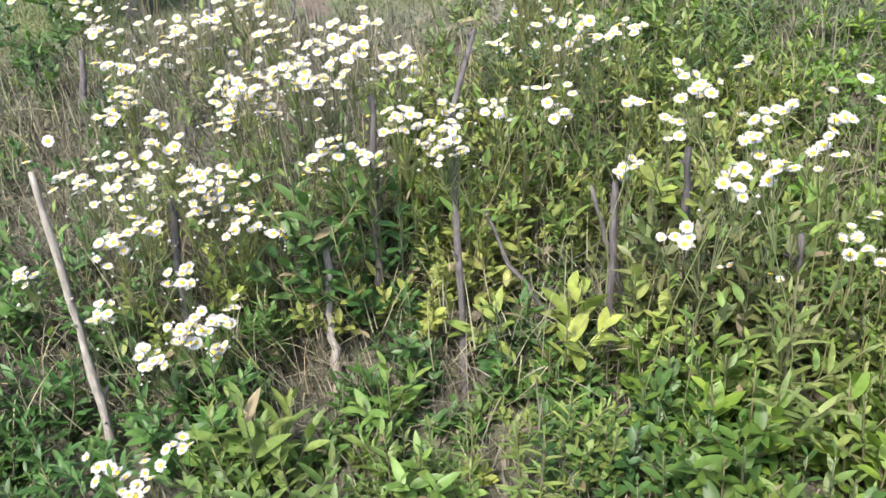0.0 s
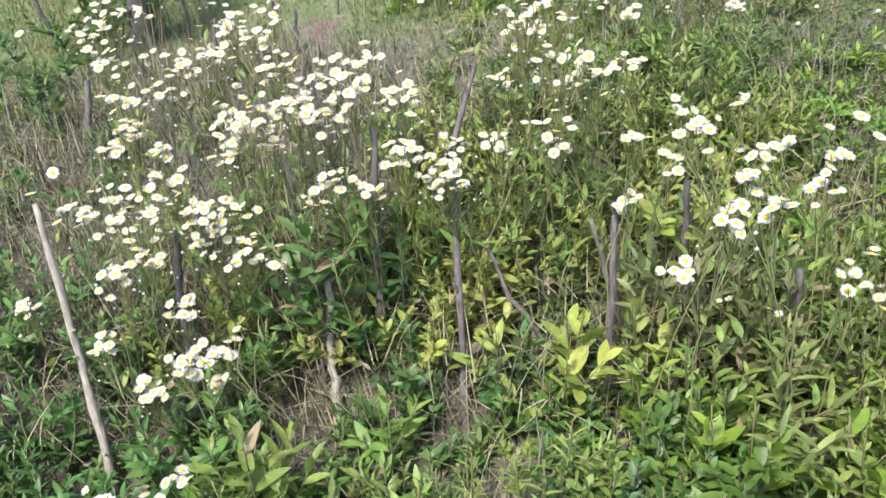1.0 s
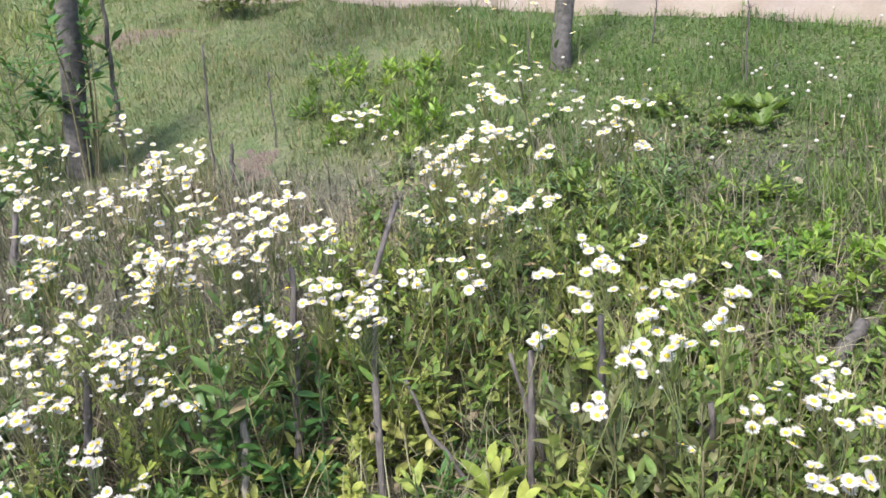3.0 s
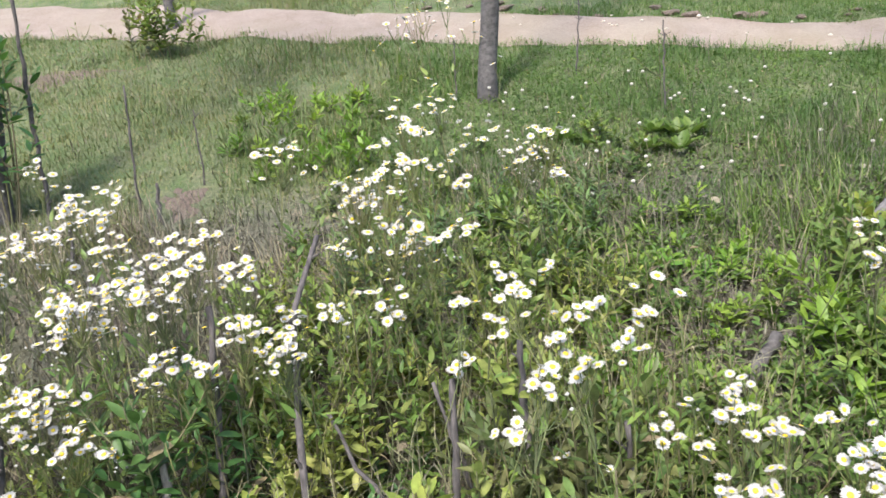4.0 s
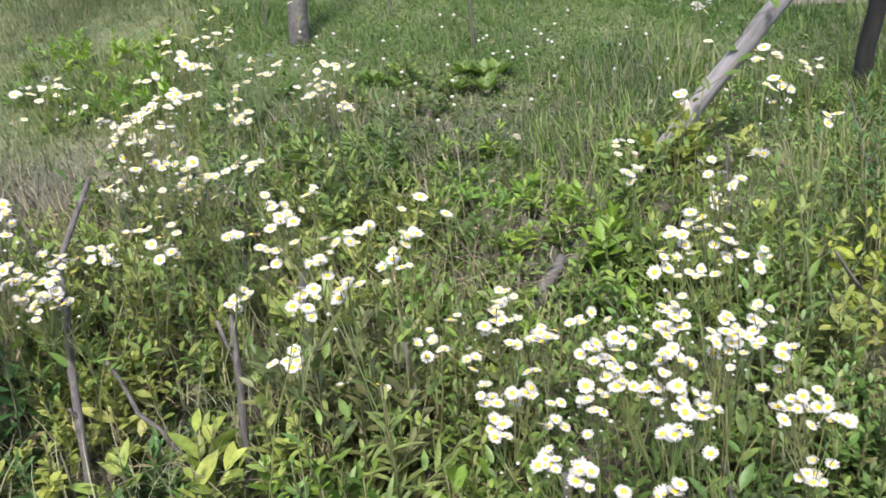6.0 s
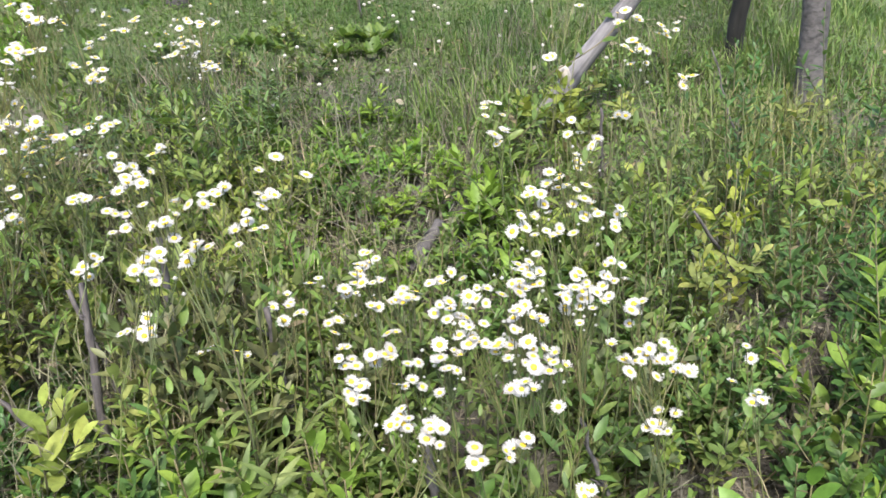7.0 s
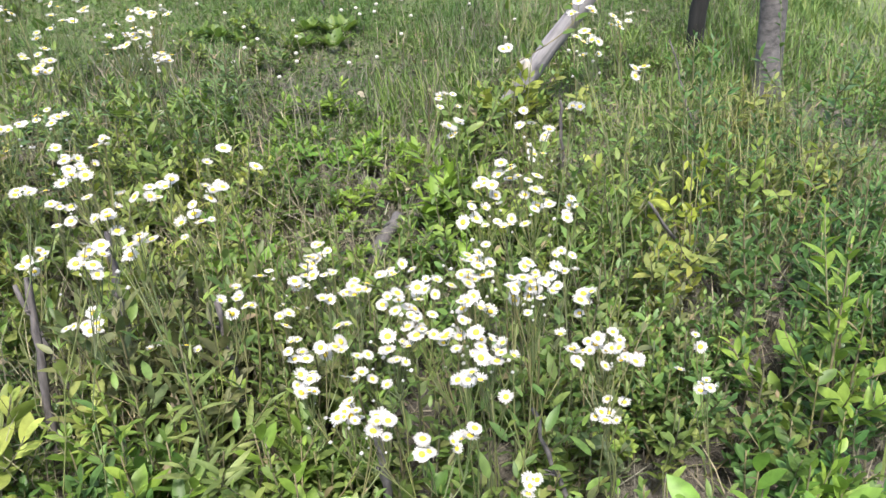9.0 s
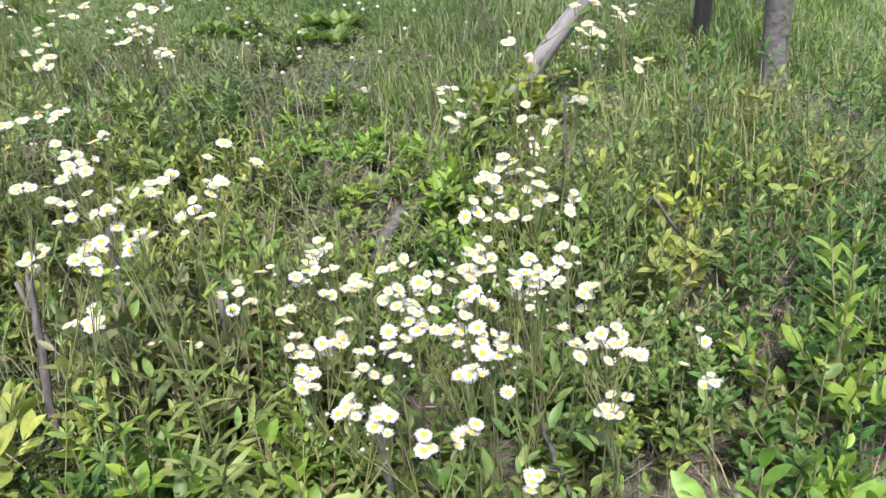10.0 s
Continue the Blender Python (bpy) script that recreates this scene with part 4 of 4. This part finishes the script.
def rosette(x, y, n, size, palette, label):
    """A flat rosette of large leaves on the ground."""
    ob = empty("dock_plant", x, y)
    a = np.arange(n) * 2.4 + rng.uniform(0, 6)
    rise = rng.uniform(0.25, 1.1, n)
    p = np.stack([0.015 * np.cos(a), 0.015 * np.sin(a), np.full(n, 0.01)], 1)
    d = np.stack([np.cos(a) * np.cos(rise), np.sin(a) * np.cos(rise) , np.sin(rise) + SLOPE * np.sin(a)], 1)
    v, f = OVAL
    me = mesh_from("leaf", v, f, SINGLES[palette])
    for mtx in matrices(p, d, np.tile((0, 0, 1.0), (n, 1)), size * rng.uniform(0.6, 1.1, n)):
        part("leaf", me, ob).matrix_basis = mtx
    return tagged(ob, label, "weed", group="broad-leaved docks")


for x, y, s in ((1.54, 2.5, 0.085), (1.64, 2.46, 0.09), (1.72, 2.54, 0.085), (1.6, 2.6, 0.08), (1.67, 2.56, 0.075), (1.29, 2.62, 0.07), (1.24, 2.66, 0.06), (1.36, 2.58, 0.06)):
    rosette(x, y, 18, 0.78 * s, "bright", "broad-leaved dock spreading green leaves in grass")


def clover_flower():
    ob = empty("clover_flower", 1.5, 2.4)
    bm = bmesh.new()
    bmesh.ops.create_icosphere(bm, subdivisions=2, radius=0.0068)
    for v in bm.verts:
        v.co *= 1 + 0.18 * noise.noise(v.co * 500)
        v.co.z = v.co.z * 0.85 + 0.085
    me = bpy.data.meshes.new("head")
    bm.to_mesh(me)
    bm.free()
    me.materials.append(M_CLOVER)
    part("head", me, ob)
    part("stalk", tubes("stalk", [tube(arc((0, 0, 0), (0, 0, 0.08), (0.006, 0, 0), 4), (0.0012, 0.001, 0.001, 0.001), 4)], M_STEM), ob)
    return tagged(ob, "small white clover head on a thin stalk in grass", "clover", "clover heads in the grass")


first = clover_flower()
for k in range(64):
    x, y = rng.uniform(0.95, 2.5), rng.uniform(2.05, 3.1)
    if k < 16:
        x, y = rng.normal(1.6, 0.22), rng.normal(2.55, 0.16)
    copy_thing(first, pose(x, y, float(gz(x, y)) - rng.uniform(0, 0.03), rng.normal(0, 8), rng.normal(0, 8), rng.uniform(0, 360)))


# ---- daisy fleabane ----
def head_meshes(rays, radius, cup, seed):
    r = np.random.default_rng(seed)
    v, f = [], []
    for k in range(rays):
        a = 2 * math.pi * (k + r.uniform(-0.3, 0.3)) / rays
        l, wd = radius * r.uniform(0.82, 1.06), radius * 0.074
        z = cup * radius * r.uniform(0.5, 1.2)
        c, s = math.cos(a), math.sin(a)
        i = len(v)
        for rad, half, zz in ((radius * 0.3, wd * 0.6, 0.0), (l * 0.7, wd, z * 0.7), (l, wd * 0.6, z)):
            v += [(rad * c - half * s, rad * s + half * c, zz), (rad * c + half * s, rad * s - half * c, zz)]
        f += [(i, i + 1, i + 3), (i, i + 3, i + 2), (i + 2, i + 3, i + 5), (i + 2, i + 5, i + 4)]
    petals = mesh_from("flower_head", v, f, M_PETAL)
    v, f = [(0, 0, radius * 0.2)], []
    for rad, z in ((0.26, 0.16), (0.38, 0.06), (0.2, -0.1)):
        v += [(radius * rad * math.cos(k * math.pi / 5), radius * rad * math.sin(k * math.pi / 5), radius * z) for k in range(10)]
    f += [(0, 1 + k, 1 + (k + 1) % 10) for k in range(10)]
    for q in (0, 1):
        for k in range(10):
            a, b2 = 1 + q * 10 + k, 1 + q * 10 + (k + 1) % 10
            f += [(a, a + 10, b2 + 10), (a, b2 + 10, b2)]
    disc = mesh_from("disc", v, f, M_DISC)
    disc.materials.append(M_STEM)
    for p in disc.polygons:
        p.material_index = int(p.index >= 30)
    return petals, disc


HEADS = [head_meshes(34, 0.0118, 0.06, 1), head_meshes(30, 0.0112, 0.2, 2), head_meshes(38, 0.0122, 0.02, 3), head_meshes(30, 0.0100, 0.45, 4), head_meshes(26, 0.0090, 0.1, 5)]


def fleabane(x, y, h, heads, spread):
    """A fleabane: a stalk, branchlets to each flower head, narrow leaves; h is the height of the heads."""
    bx, by = x + rng.normal(0, 0.05), y + 0.03 + rng.normal(0, 0.05)
    ob = empty("fleabane", bx, by)
    gzb = float(gz(bx, by))
    fork = np.array((x - bx, y - by, float(gz(x, y)) - gzb + h - 0.05 - 0.6 * spread))
    stalk = arc((0, 0, 0), fork, (rng.normal(0, 0.03), rng.normal(0, 0.03), 0), 7, 0.004)
    part("stalk", tubes("stalk", [tube(stalk, np.linspace(0.0013, 0.0008, 7), 5)], M_STALK), ob)
    branches = []
    heads = round(heads * (1.3 if y > 1.1 else 1.15)) if heads > 2 else heads
    for k in range(heads):
        a = k * 2.4 + rng.uniform(0, 1.2)
        r = spread * math.sqrt((k + 0.5) / heads) * rng.uniform(0.8, 1.15) if heads > 1 else 0.0
        top = np.array((x - bx + r * math.cos(a), y - by + r * math.sin(a), float(gz(x, y)) - gzb + h + 0.35 * SLOPE * r * math.sin(a) + rng.normal(0, 0.24 * spread + 0.004)))
        root = stalk[-1] if k % 3 else stalk[-2]
        branches.append(tube(arc(root, top, (0, 0, -0.15 * r), 4), (0.001, 0.0008, 0.0007, 0.0007), 4, cap=False))
        petals, disc = HEADS[int(rng.choice(5, p=(0.34, 0.2, 0.22, 0.14, 0.10)))]
        head = part("flower_head", petals, ob)
        tilt = rng.normal(0, 17, 2)
        size = rng.uniform(0.62, 1.05)
        head.matrix_basis = Matrix.Translation(top) @ pose(0, 0, 0, 14 + tilt[0], tilt[1], 0) @ pose(0, 0, 0, 0, 0, rng.uniform(0, 360)) @ Matrix.Scale(size, 4)
        part("disc", disc, head, "yellow domed disc")
    if heads > 7:
        v, faces = [], []
        for k in range(heads // 3 + 2):
            a, r = rng.uniform(0, 2 * math.pi), (spread + 0.02) * math.sqrt(rng.random())
            top = np.array((x - bx + r * math.cos(a), y - by + r * math.sin(a), float(gz(x, y)) - gzb + h - rng.uniform(0.0, 0.06)))
            branches.append(tube(arc(stalk[-1] - (0, 0, 0.01), top, (0, 0, -0.2 * r), 4), (0.0009, 0.0008, 0.0007, 0.0007), 4, cap=False))
            q, i = rng.uniform(0.0022, 0.0042), len(v)
            v += [tuple(top + q * np.array(e)) for e in ((1, 0, 0), (0, 1, 0), (-1, 0, 0), (0, -1, 0), (0, 0, 0.9), (0, 0, -0.9))]
            faces += [(i + a2, i + (a2 + 1) % 4, i + 4) for a2 in range(4)] + [(i + (a2 + 1) % 4, i + a2, i + 5) for a2 in range(4)]
        tagged(part("bud", mesh_from("bud", v, faces, M_PETAL), ob, "small white unopened bud"), kind="stuff")
    tagged(part("branching", tubes("branching", branches, M_STALK), ob), kind="stuff")
    n = max(4, int(h * 15))
    _, p, d, up, l = sprig((0, 0, 0), tuple(fork), n, 0.04, 0.9, 0.1, (0, 0, 0), 1)
    tagged(part("foliage", scatter("foliage", LANCE, p, d, up, l, LEAVES["mid"]), ob), kind="stuff")
    return tagged(ob, "daisy fleabane with white flower heads and yellow discs" if heads > 1 else "single white fleabane flower with a yellow disc", "flower", "fleabanes in bloom")


fleabane(-0.33, 1.59, 0.50, 8, 0.061)
fleabane(-0.27, 1.45, 0.50, 8, 0.036)
fleabane(-0.20, 1.34, 0.50, 2, 0.016)
fleabane(-0.19, 1.27, 0.50, 8, 0.033)
fleabane(-0.15, 1.26, 0.50, 2, 0.013)
fleabane(-0.17, 1.23, 0.48, 13, 0.026)
fleabane(-0.20, 1.21, 0.45, 8, 0.019)
fleabane(-0.11, 1.20, 0.45, 8, 0.019)
fleabane(-0.04, 1.54, 0.50, 6, 0.022)
fleabane(0.03, 1.45, 0.50, 10, 0.036)
fleabane(0.09, 1.33, 0.50, 13, 0.040)
fleabane(0.04, 1.21, 0.50, 13, 0.057)
fleabane(-0.08, 1.42, 0.50, 13, 0.056)
fleabane(-0.12, 1.32, 0.50, 8, 0.033)
fleabane(0.13, 1.22, 0.50, 17, 0.040)
fleabane(0.19, 1.31, 0.50, 13, 0.053)
fleabane(0.25, 1.34, 0.50, 8, 0.034)
fleabane(0.23, 1.24, 0.50, 13, 0.045)
fleabane(0.18, 1.21, 0.47, 21, 0.051)
fleabane(0.31, 1.29, 0.45, 13, 0.046)
fleabane(-0.00, 1.24, 0.45, 17, 0.046)
fleabane(0.07, 1.26, 0.45, 8, 0.026)
fleabane(0.01, 1.22, 0.42, 8, 0.026)
fleabane(0.17, 1.19, 0.42, 1, 0.010)
fleabane(0.08, 1.22, 0.42, 6, 0.019)
fleabane(-0.11, 1.18, 0.40, 10, 0.038)
fleabane(-0.23, 1.12, 0.40, 17, 0.056)
fleabane(-0.15, 1.10, 0.40, 25, 0.059)
fleabane(-0.05, 1.15, 0.36, 17, 0.045)
fleabane(0.00, 1.17, 0.36, 6, 0.026)
fleabane(0.04, 1.16, 0.36, 2, 0.015)
fleabane(-0.04, 1.13, 0.33, 13, 0.038)
fleabane(0.01, 1.13, 0.30, 17, 0.045)
fleabane(-0.12, 1.05, 0.36, 10, 0.024)
fleabane(-0.18, 1.05, 0.33, 10, 0.027)
fleabane(-0.19, 1.01, 0.33, 2, 0.010)
fleabane(0.08, 1.11, 0.28, 8, 0.018)
fleabane(0.19, 1.15, 0.40, 8, 0.025)
fleabane(0.25, 1.16, 0.37, 10, 0.032)
fleabane(0.15, 1.15, 0.37, 6, 0.025)
fleabane(-0.09, 1.05, 0.25, 10, 0.031)
fleabane(-0.07, 0.97, 0.22, 15, 0.030)
fleabane(-0.03, 0.97, 0.18, 6, 0.012)
fleabane(-0.02, 0.99, 0.22, 15, 0.039)
fleabane(-0.21, 0.99, 0.25, 10, 0.022)
fleabane(-0.13, 0.94, 0.20, 10, 0.021)
fleabane(-0.35, 1.04, 0.30, 8, 0.018)
fleabane(0.31, 1.19, 0.40, 13, 0.051)
fleabane(0.38, 1.15, 0.38, 13, 0.038)
fleabane(0.41, 1.22, 0.40, 6, 0.026)
fleabane(-0.36, 1.23, 0.40, 2, 0.040)
fleabane(-0.52, 1.63, 0.50, 2, 0.019)
fleabane(-0.13, 0.72, 0.24, 6, 0.023)
fleabane(-0.07, 0.70, 0.24, 9, 0.030)
fleabane(-0.03, 0.75, 0.24, 5, 0.018)
fleabane(-0.38, 1.63, 0.50, 10, 0.048)
fleabane(-0.36, 1.69, 0.50, 6, 0.050)
fleabane(-0.29, 1.69, 0.50, 6, 0.041)
fleabane(-0.17, 1.75, 0.50, 6, 0.037)
fleabane(-0.08, 1.64, 0.50, 2, 0.019)
fleabane(0.03, 1.59, 0.50, 6, 0.039)
fleabane(-0.35, 1.59, 0.45, 6, 0.032)
fleabane(-0.04, 1.59, 0.45, 13, 0.064)
fleabane(-0.19, 1.52, 0.45, 10, 0.061)
fleabane(-0.08, 1.50, 0.45, 10, 0.061)
fleabane(0.39, 1.56, 0.55, 13, 0.058)
fleabane(0.46, 1.55, 0.50, 2, 0.022)
fleabane(0.66, 1.59, 0.60, 6, 0.046)
fleabane(0.74, 1.53, 0.65, 10, 0.044)
fleabane(0.68, 1.48, 0.60, 5, 0.029)
fleabane(0.61, 1.40, 0.60, 6, 0.042)
fleabane(0.66, 1.37, 0.58, 6, 0.034)
fleabane(0.60, 1.33, 0.58, 13, 0.047)
fleabane(0.55, 1.37, 0.55, 16, 0.055)
fleabane(0.82, 1.55, 0.55, 8, 0.053)
fleabane(0.78, 1.58, 0.50, 2, 0.023)
fleabane(0.98, 1.60, 0.50, 10, 0.055)
fleabane(0.91, 1.61, 0.45, 6, 0.040)
fleabane(0.76, 1.46, 0.50, 5, 0.022)
fleabane(0.98, 1.52, 0.45, 5, 0.015)
fleabane(0.60, 1.29, 0.50, 13, 0.060)
fleabane(0.67, 1.32, 0.45, 8, 0.055)
fleabane(0.75, 1.43, 0.42, 6, 0.037)
fleabane(0.50, 1.41, 0.42, 6, 0.036)
fleabane(0.55, 1.39, 0.50, 6, 0.042)
fleabane(1.76, 1.46, 0.60, 2, 0.014)
fleabane(1.82, 1.45, 0.60, 6, 0.026)
fleabane(1.78, 1.37, 0.55, 1, 0.009)
fleabane(0.71, 2.22, 0.60, 5, 0.040)
fleabane(0.78, 2.12, 0.65, 4, 0.038)
fleabane(0.85, 2.15, 0.65, 4, 0.032)
fleabane(0.75, 2.19, 0.55, 2, 0.018)
fleabane(0.77, 2.20, 0.60, 6, 0.05)
fleabane(0.90, 2.05, 0.60, 4, 0.05)
fleabane(0.66, 2.33, 0.50, 2, 0.023)
fleabane(1.00, 2.22, 0.45, 2, 0.019)
fleabane(0.82, 0.97, 0.57, 4, 0.019)
fleabane(0.77, 1.09, 0.50, 4, 0.023)
fleabane(0.78, 1.03, 0.50, 8, 0.036)
fleabane(0.59, 1.18, 0.45, 4, 0.028)
fleabane(0.54, 1.18, 0.45, 2, 0.017)
fleabane(0.58, 1.18, 0.42, 6, 0.028)
fleabane(0.47, 1.23, 0.40, 6, 0.029)
fleabane(0.50, 1.19, 0.40, 1, 0.009)
fleabane(0.40, 1.23, 0.40, 2, 0.014)
fleabane(0.39, 1.17, 0.38, 8, 0.038)
fleabane(0.36, 1.21, 0.38, 2, 0.011)
fleabane(0.30, 1.23, 0.38, 5, 0.028)
fleabane(0.70, 1.12, 0.45, 5, 0.032)
fleabane(0.74, 1.05, 0.45, 5, 0.021)
fleabane(0.84, 0.99, 0.48, 2, 0.012)
fleabane(0.89, 1.00, 0.48, 6, 0.025)
fleabane(0.96, 0.96, 0.48, 4, 0.020)
fleabane(0.96, 1.00, 0.50, 1, 0.009)
fleabane(0.98, 0.95, 0.54, 1, 0.009)
fleabane(1.03, 0.99, 0.50, 1, 0.009)
fleabane(0.80, 0.87, 0.53, 5, 0.022)
fleabane(0.77, 0.84, 0.53, 1, 0.009)
fleabane(0.83, 0.85, 0.50, 6, 0.022)
fleabane(0.77, 0.83, 0.50, 8, 0.026)
fleabane(0.91, 0.89, 0.48, 5, 0.030)
fleabane(0.69, 1.10, 0.35, 4, 0.022)
fleabane(0.68, 1.12, 0.31, 1, 0.009)
fleabane(0.83, 1.02, 0.20, 2, 0.013)
fleabane(0.95, 0.87, 0.38, 1, 0.009)
fleabane(0.94, 0.83, 0.38, 6, 0.022)
fleabane(0.99, 0.89, 0.38, 1, 0.009)
fleabane(1.10, 0.96, 0.35, 4, 0.021)
fleabane(1.10, 0.90, 0.35, 4, 0.022)
fleabane(1.12, 0.86, 0.35, 4, 0.021)
fleabane(1.08, 0.85, 0.35, 2, 0.011)
fleabane(1.02, 0.89, 0.30, 5, 0.020)
fleabane(0.73, 0.99, 0.30, 4, 0.031)
fleabane(1.31, 0.77, 0.50, 9, 0.038)
fleabane(1.34, 0.75, 0.48, 2, 0.009)
fleabane(1.40, 0.78, 0.48, 8, 0.035)
fleabane(1.46, 0.76, 0.47, 4, 0.015)
fleabane(1.39, 0.80, 0.52, 6, 0.031)
fleabane(1.35, 0.82, 0.50, 5, 0.022)
fleabane(1.41, 1.06, 0.45, 6, 0.017)
fleabane(1.42, 1.12, 0.48, 5, 0.024)
fleabane(1.45, 0.86, 0.55, 8, 0.043)
fleabane(1.62, 1.23, 0.50, 2, 0.015)
fleabane(1.66, 1.03, 0.65, 5, 0.029)
fleabane(1.60, 0.91, 0.65, 8, 0.032)
fleabane(1.69, 0.95, 0.65, 5, 0.028)
fleabane(1.68, 0.88, 0.60, 4, 0.013)
fleabane(1.62, 0.99, 0.50, 4, 0.021)
fleabane(1.51, 0.95, 0.45, 4, 0.022)
fleabane(1.25, 0.68, 0.50, 9, 0.028)
fleabane(1.23, 0.67, 0.48, 8, 0.028)
fleabane(1.16, 0.79, 0.42, 5, 0.021)
fleabane(1.09, 0.91, 0.38, 4, 0.020)
fleabane(1.05, 0.87, 0.38, 8, 0.024)
fleabane(1.12, 0.82, 0.38, 5, 0.017)
fleabane(1.01, 0.92, 0.35, 1, 0.009)
fleabane(1.17, 0.68, 0.47, 6, 0.026)
fleabane(1.13, 0.66, 0.47, 9, 0.032)
fleabane(1.27, 0.61, 0.50, 5, 0.021)
fleabane(1.31, 0.61, 0.50, 11, 0.032)
fleabane(1.38, 0.66, 0.48, 5, 0.023)
fleabane(1.38, 0.61, 0.45, 4, 0.016)
fleabane(1.21, 0.62, 0.47, 8, 0.027)
fleabane(1.28, 0.60, 0.47, 4, 0.030)
fleabane(1.14, 0.62, 0.45, 9, 0.026)
fleabane(1.18, 0.60, 0.45, 9, 0.026)
fleabane(1.10, 0.63, 0.42, 8, 0.023)
fleabane(1.20, 0.56, 0.45, 9, 0.026)
fleabane(1.23, 0.55, 0.45, 1, 0.009)
fleabane(1.08, 0.78, 0.35, 2, 0.011)
fleabane(1.01, 0.78, 0.33, 6, 0.023)
fleabane(1.05, 0.76, 0.33, 6, 0.020)
fleabane(1.08, 0.70, 0.36, 4, 0.018)
fleabane(1.00, 0.72, 0.33, 8, 0.019)
fleabane(1.05, 0.67, 0.36, 2, 0.010)
fleabane(1.07, 0.59, 0.42, 1, 0.009)
fleabane(1.15, 0.53, 0.44, 5, 0.020)
fleabane(1.20, 0.54, 0.44, 1, 0.009)
fleabane(1.20, 0.52, 0.42, 1, 0.009)
fleabane(1.02, 0.60, 0.38, 8, 0.019)
fleabane(1.05, 0.56, 0.40, 8, 0.022)
fleabane(1.09, 0.54, 0.36, 4, 0.009)
fleabane(1.13, 0.51, 0.38, 5, 0.017)
fleabane(1.17, 0.41, 0.40, 4, 0.009)
fleabane(1.32, 0.58, 0.42, 1, 0.009)
fleabane(1.32, 0.53, 0.44, 4, 0.016)
fleabane(1.37, 0.55, 0.42, 8, 0.024)
fleabane(1.37, 0.50, 0.44, 5, 0.018)
fleabane(1.35, 0.51, 0.35, 6, 0.022)
fleabane(1.47, 0.51, 0.38, 1, 0.009)
fleabane(1.55, 0.56, 0.36, 2, 0.009)
fleabane(1.50, 0.49, 0.36, 4, 0.014)
fleabane(0.88, 0.93, 0.25, 2, 0.012)
fleabane(0.75, 0.97, 0.30, 4, 0.015)
fleabane(0.69, 1.72, 0.50, 6, 0.053)
fleabane(0.65, 1.32, 0.45, 8, 0.033)
fleabane(0.74, 1.73, 0.40, 5, 0.041)
fleabane(0.95, 1.65, 0.45, 8, 0.055)
fleabane(1.01, 1.63, 0.40, 2, 0.014)


# ---- clods at the far side of the path ----
def clod(x, y, r):
    bm = bmesh.new()
    bmesh.ops.create_icosphere(bm, subdivisions=2, radius=r)
    for v in bm.verts:
        v.co *= 1 + 0.75 * noise.noise(v.co * 22 + Vector((x * 9, y * 9, 0)))
        v.co.z *= 0.4
    me = bpy.data.meshes.new("soil_clod")
    bm.to_mesh(me)
    bm.free()
    me.materials.append(M_SOIL)
    ob = new("soil_clod", me)
    ob.matrix_basis = pose(x, y, float(gz(x, y)) + r * 0.15)
    return tagged(ob, "dark crumbly clod of earth beside the path", "clod", "clods beside the path")


for k in range(38):
    cx = 0.9 + 2.8 * rng.random() ** 0.8
    clod(cx, float(far_edge(cx)) + rng.uniform(-0.02, 0.17), rng.uniform(0.012, 0.042))


def pebble(x, y, r, squash):
    bm = bmesh.new()
    bmesh.ops.create_icosphere(bm, subdivisions=1, radius=r)
    for v in bm.verts:
        v.co *= 1 + 0.3 * noise.noise(v.co * 40 + Vector((x * 5, y * 5, 0)))
        v.co.z *= squash
    me = bpy.data.meshes.new("pebble")
    bm.to_mesh(me)
    bm.free()
    me.materials.append(M_CUT)
    ob = new("pebble", me)
    ob.matrix_basis = pose(x, y, float(gz(x, y)) + 0.018 + r * squash * 0.3)
    return tagged(ob, "pale pebble lying on the earth path", "stone", "pebbles on the path")


for k in range(22):
    cx = rng.uniform(0.6, 3.2)
    pebble(cx, float(near_edge(cx) + (far_edge(cx) - near_edge(cx)) * rng.uniform(0.3, 0.95)), rng.uniform(0.006, 0.014), 0.6)
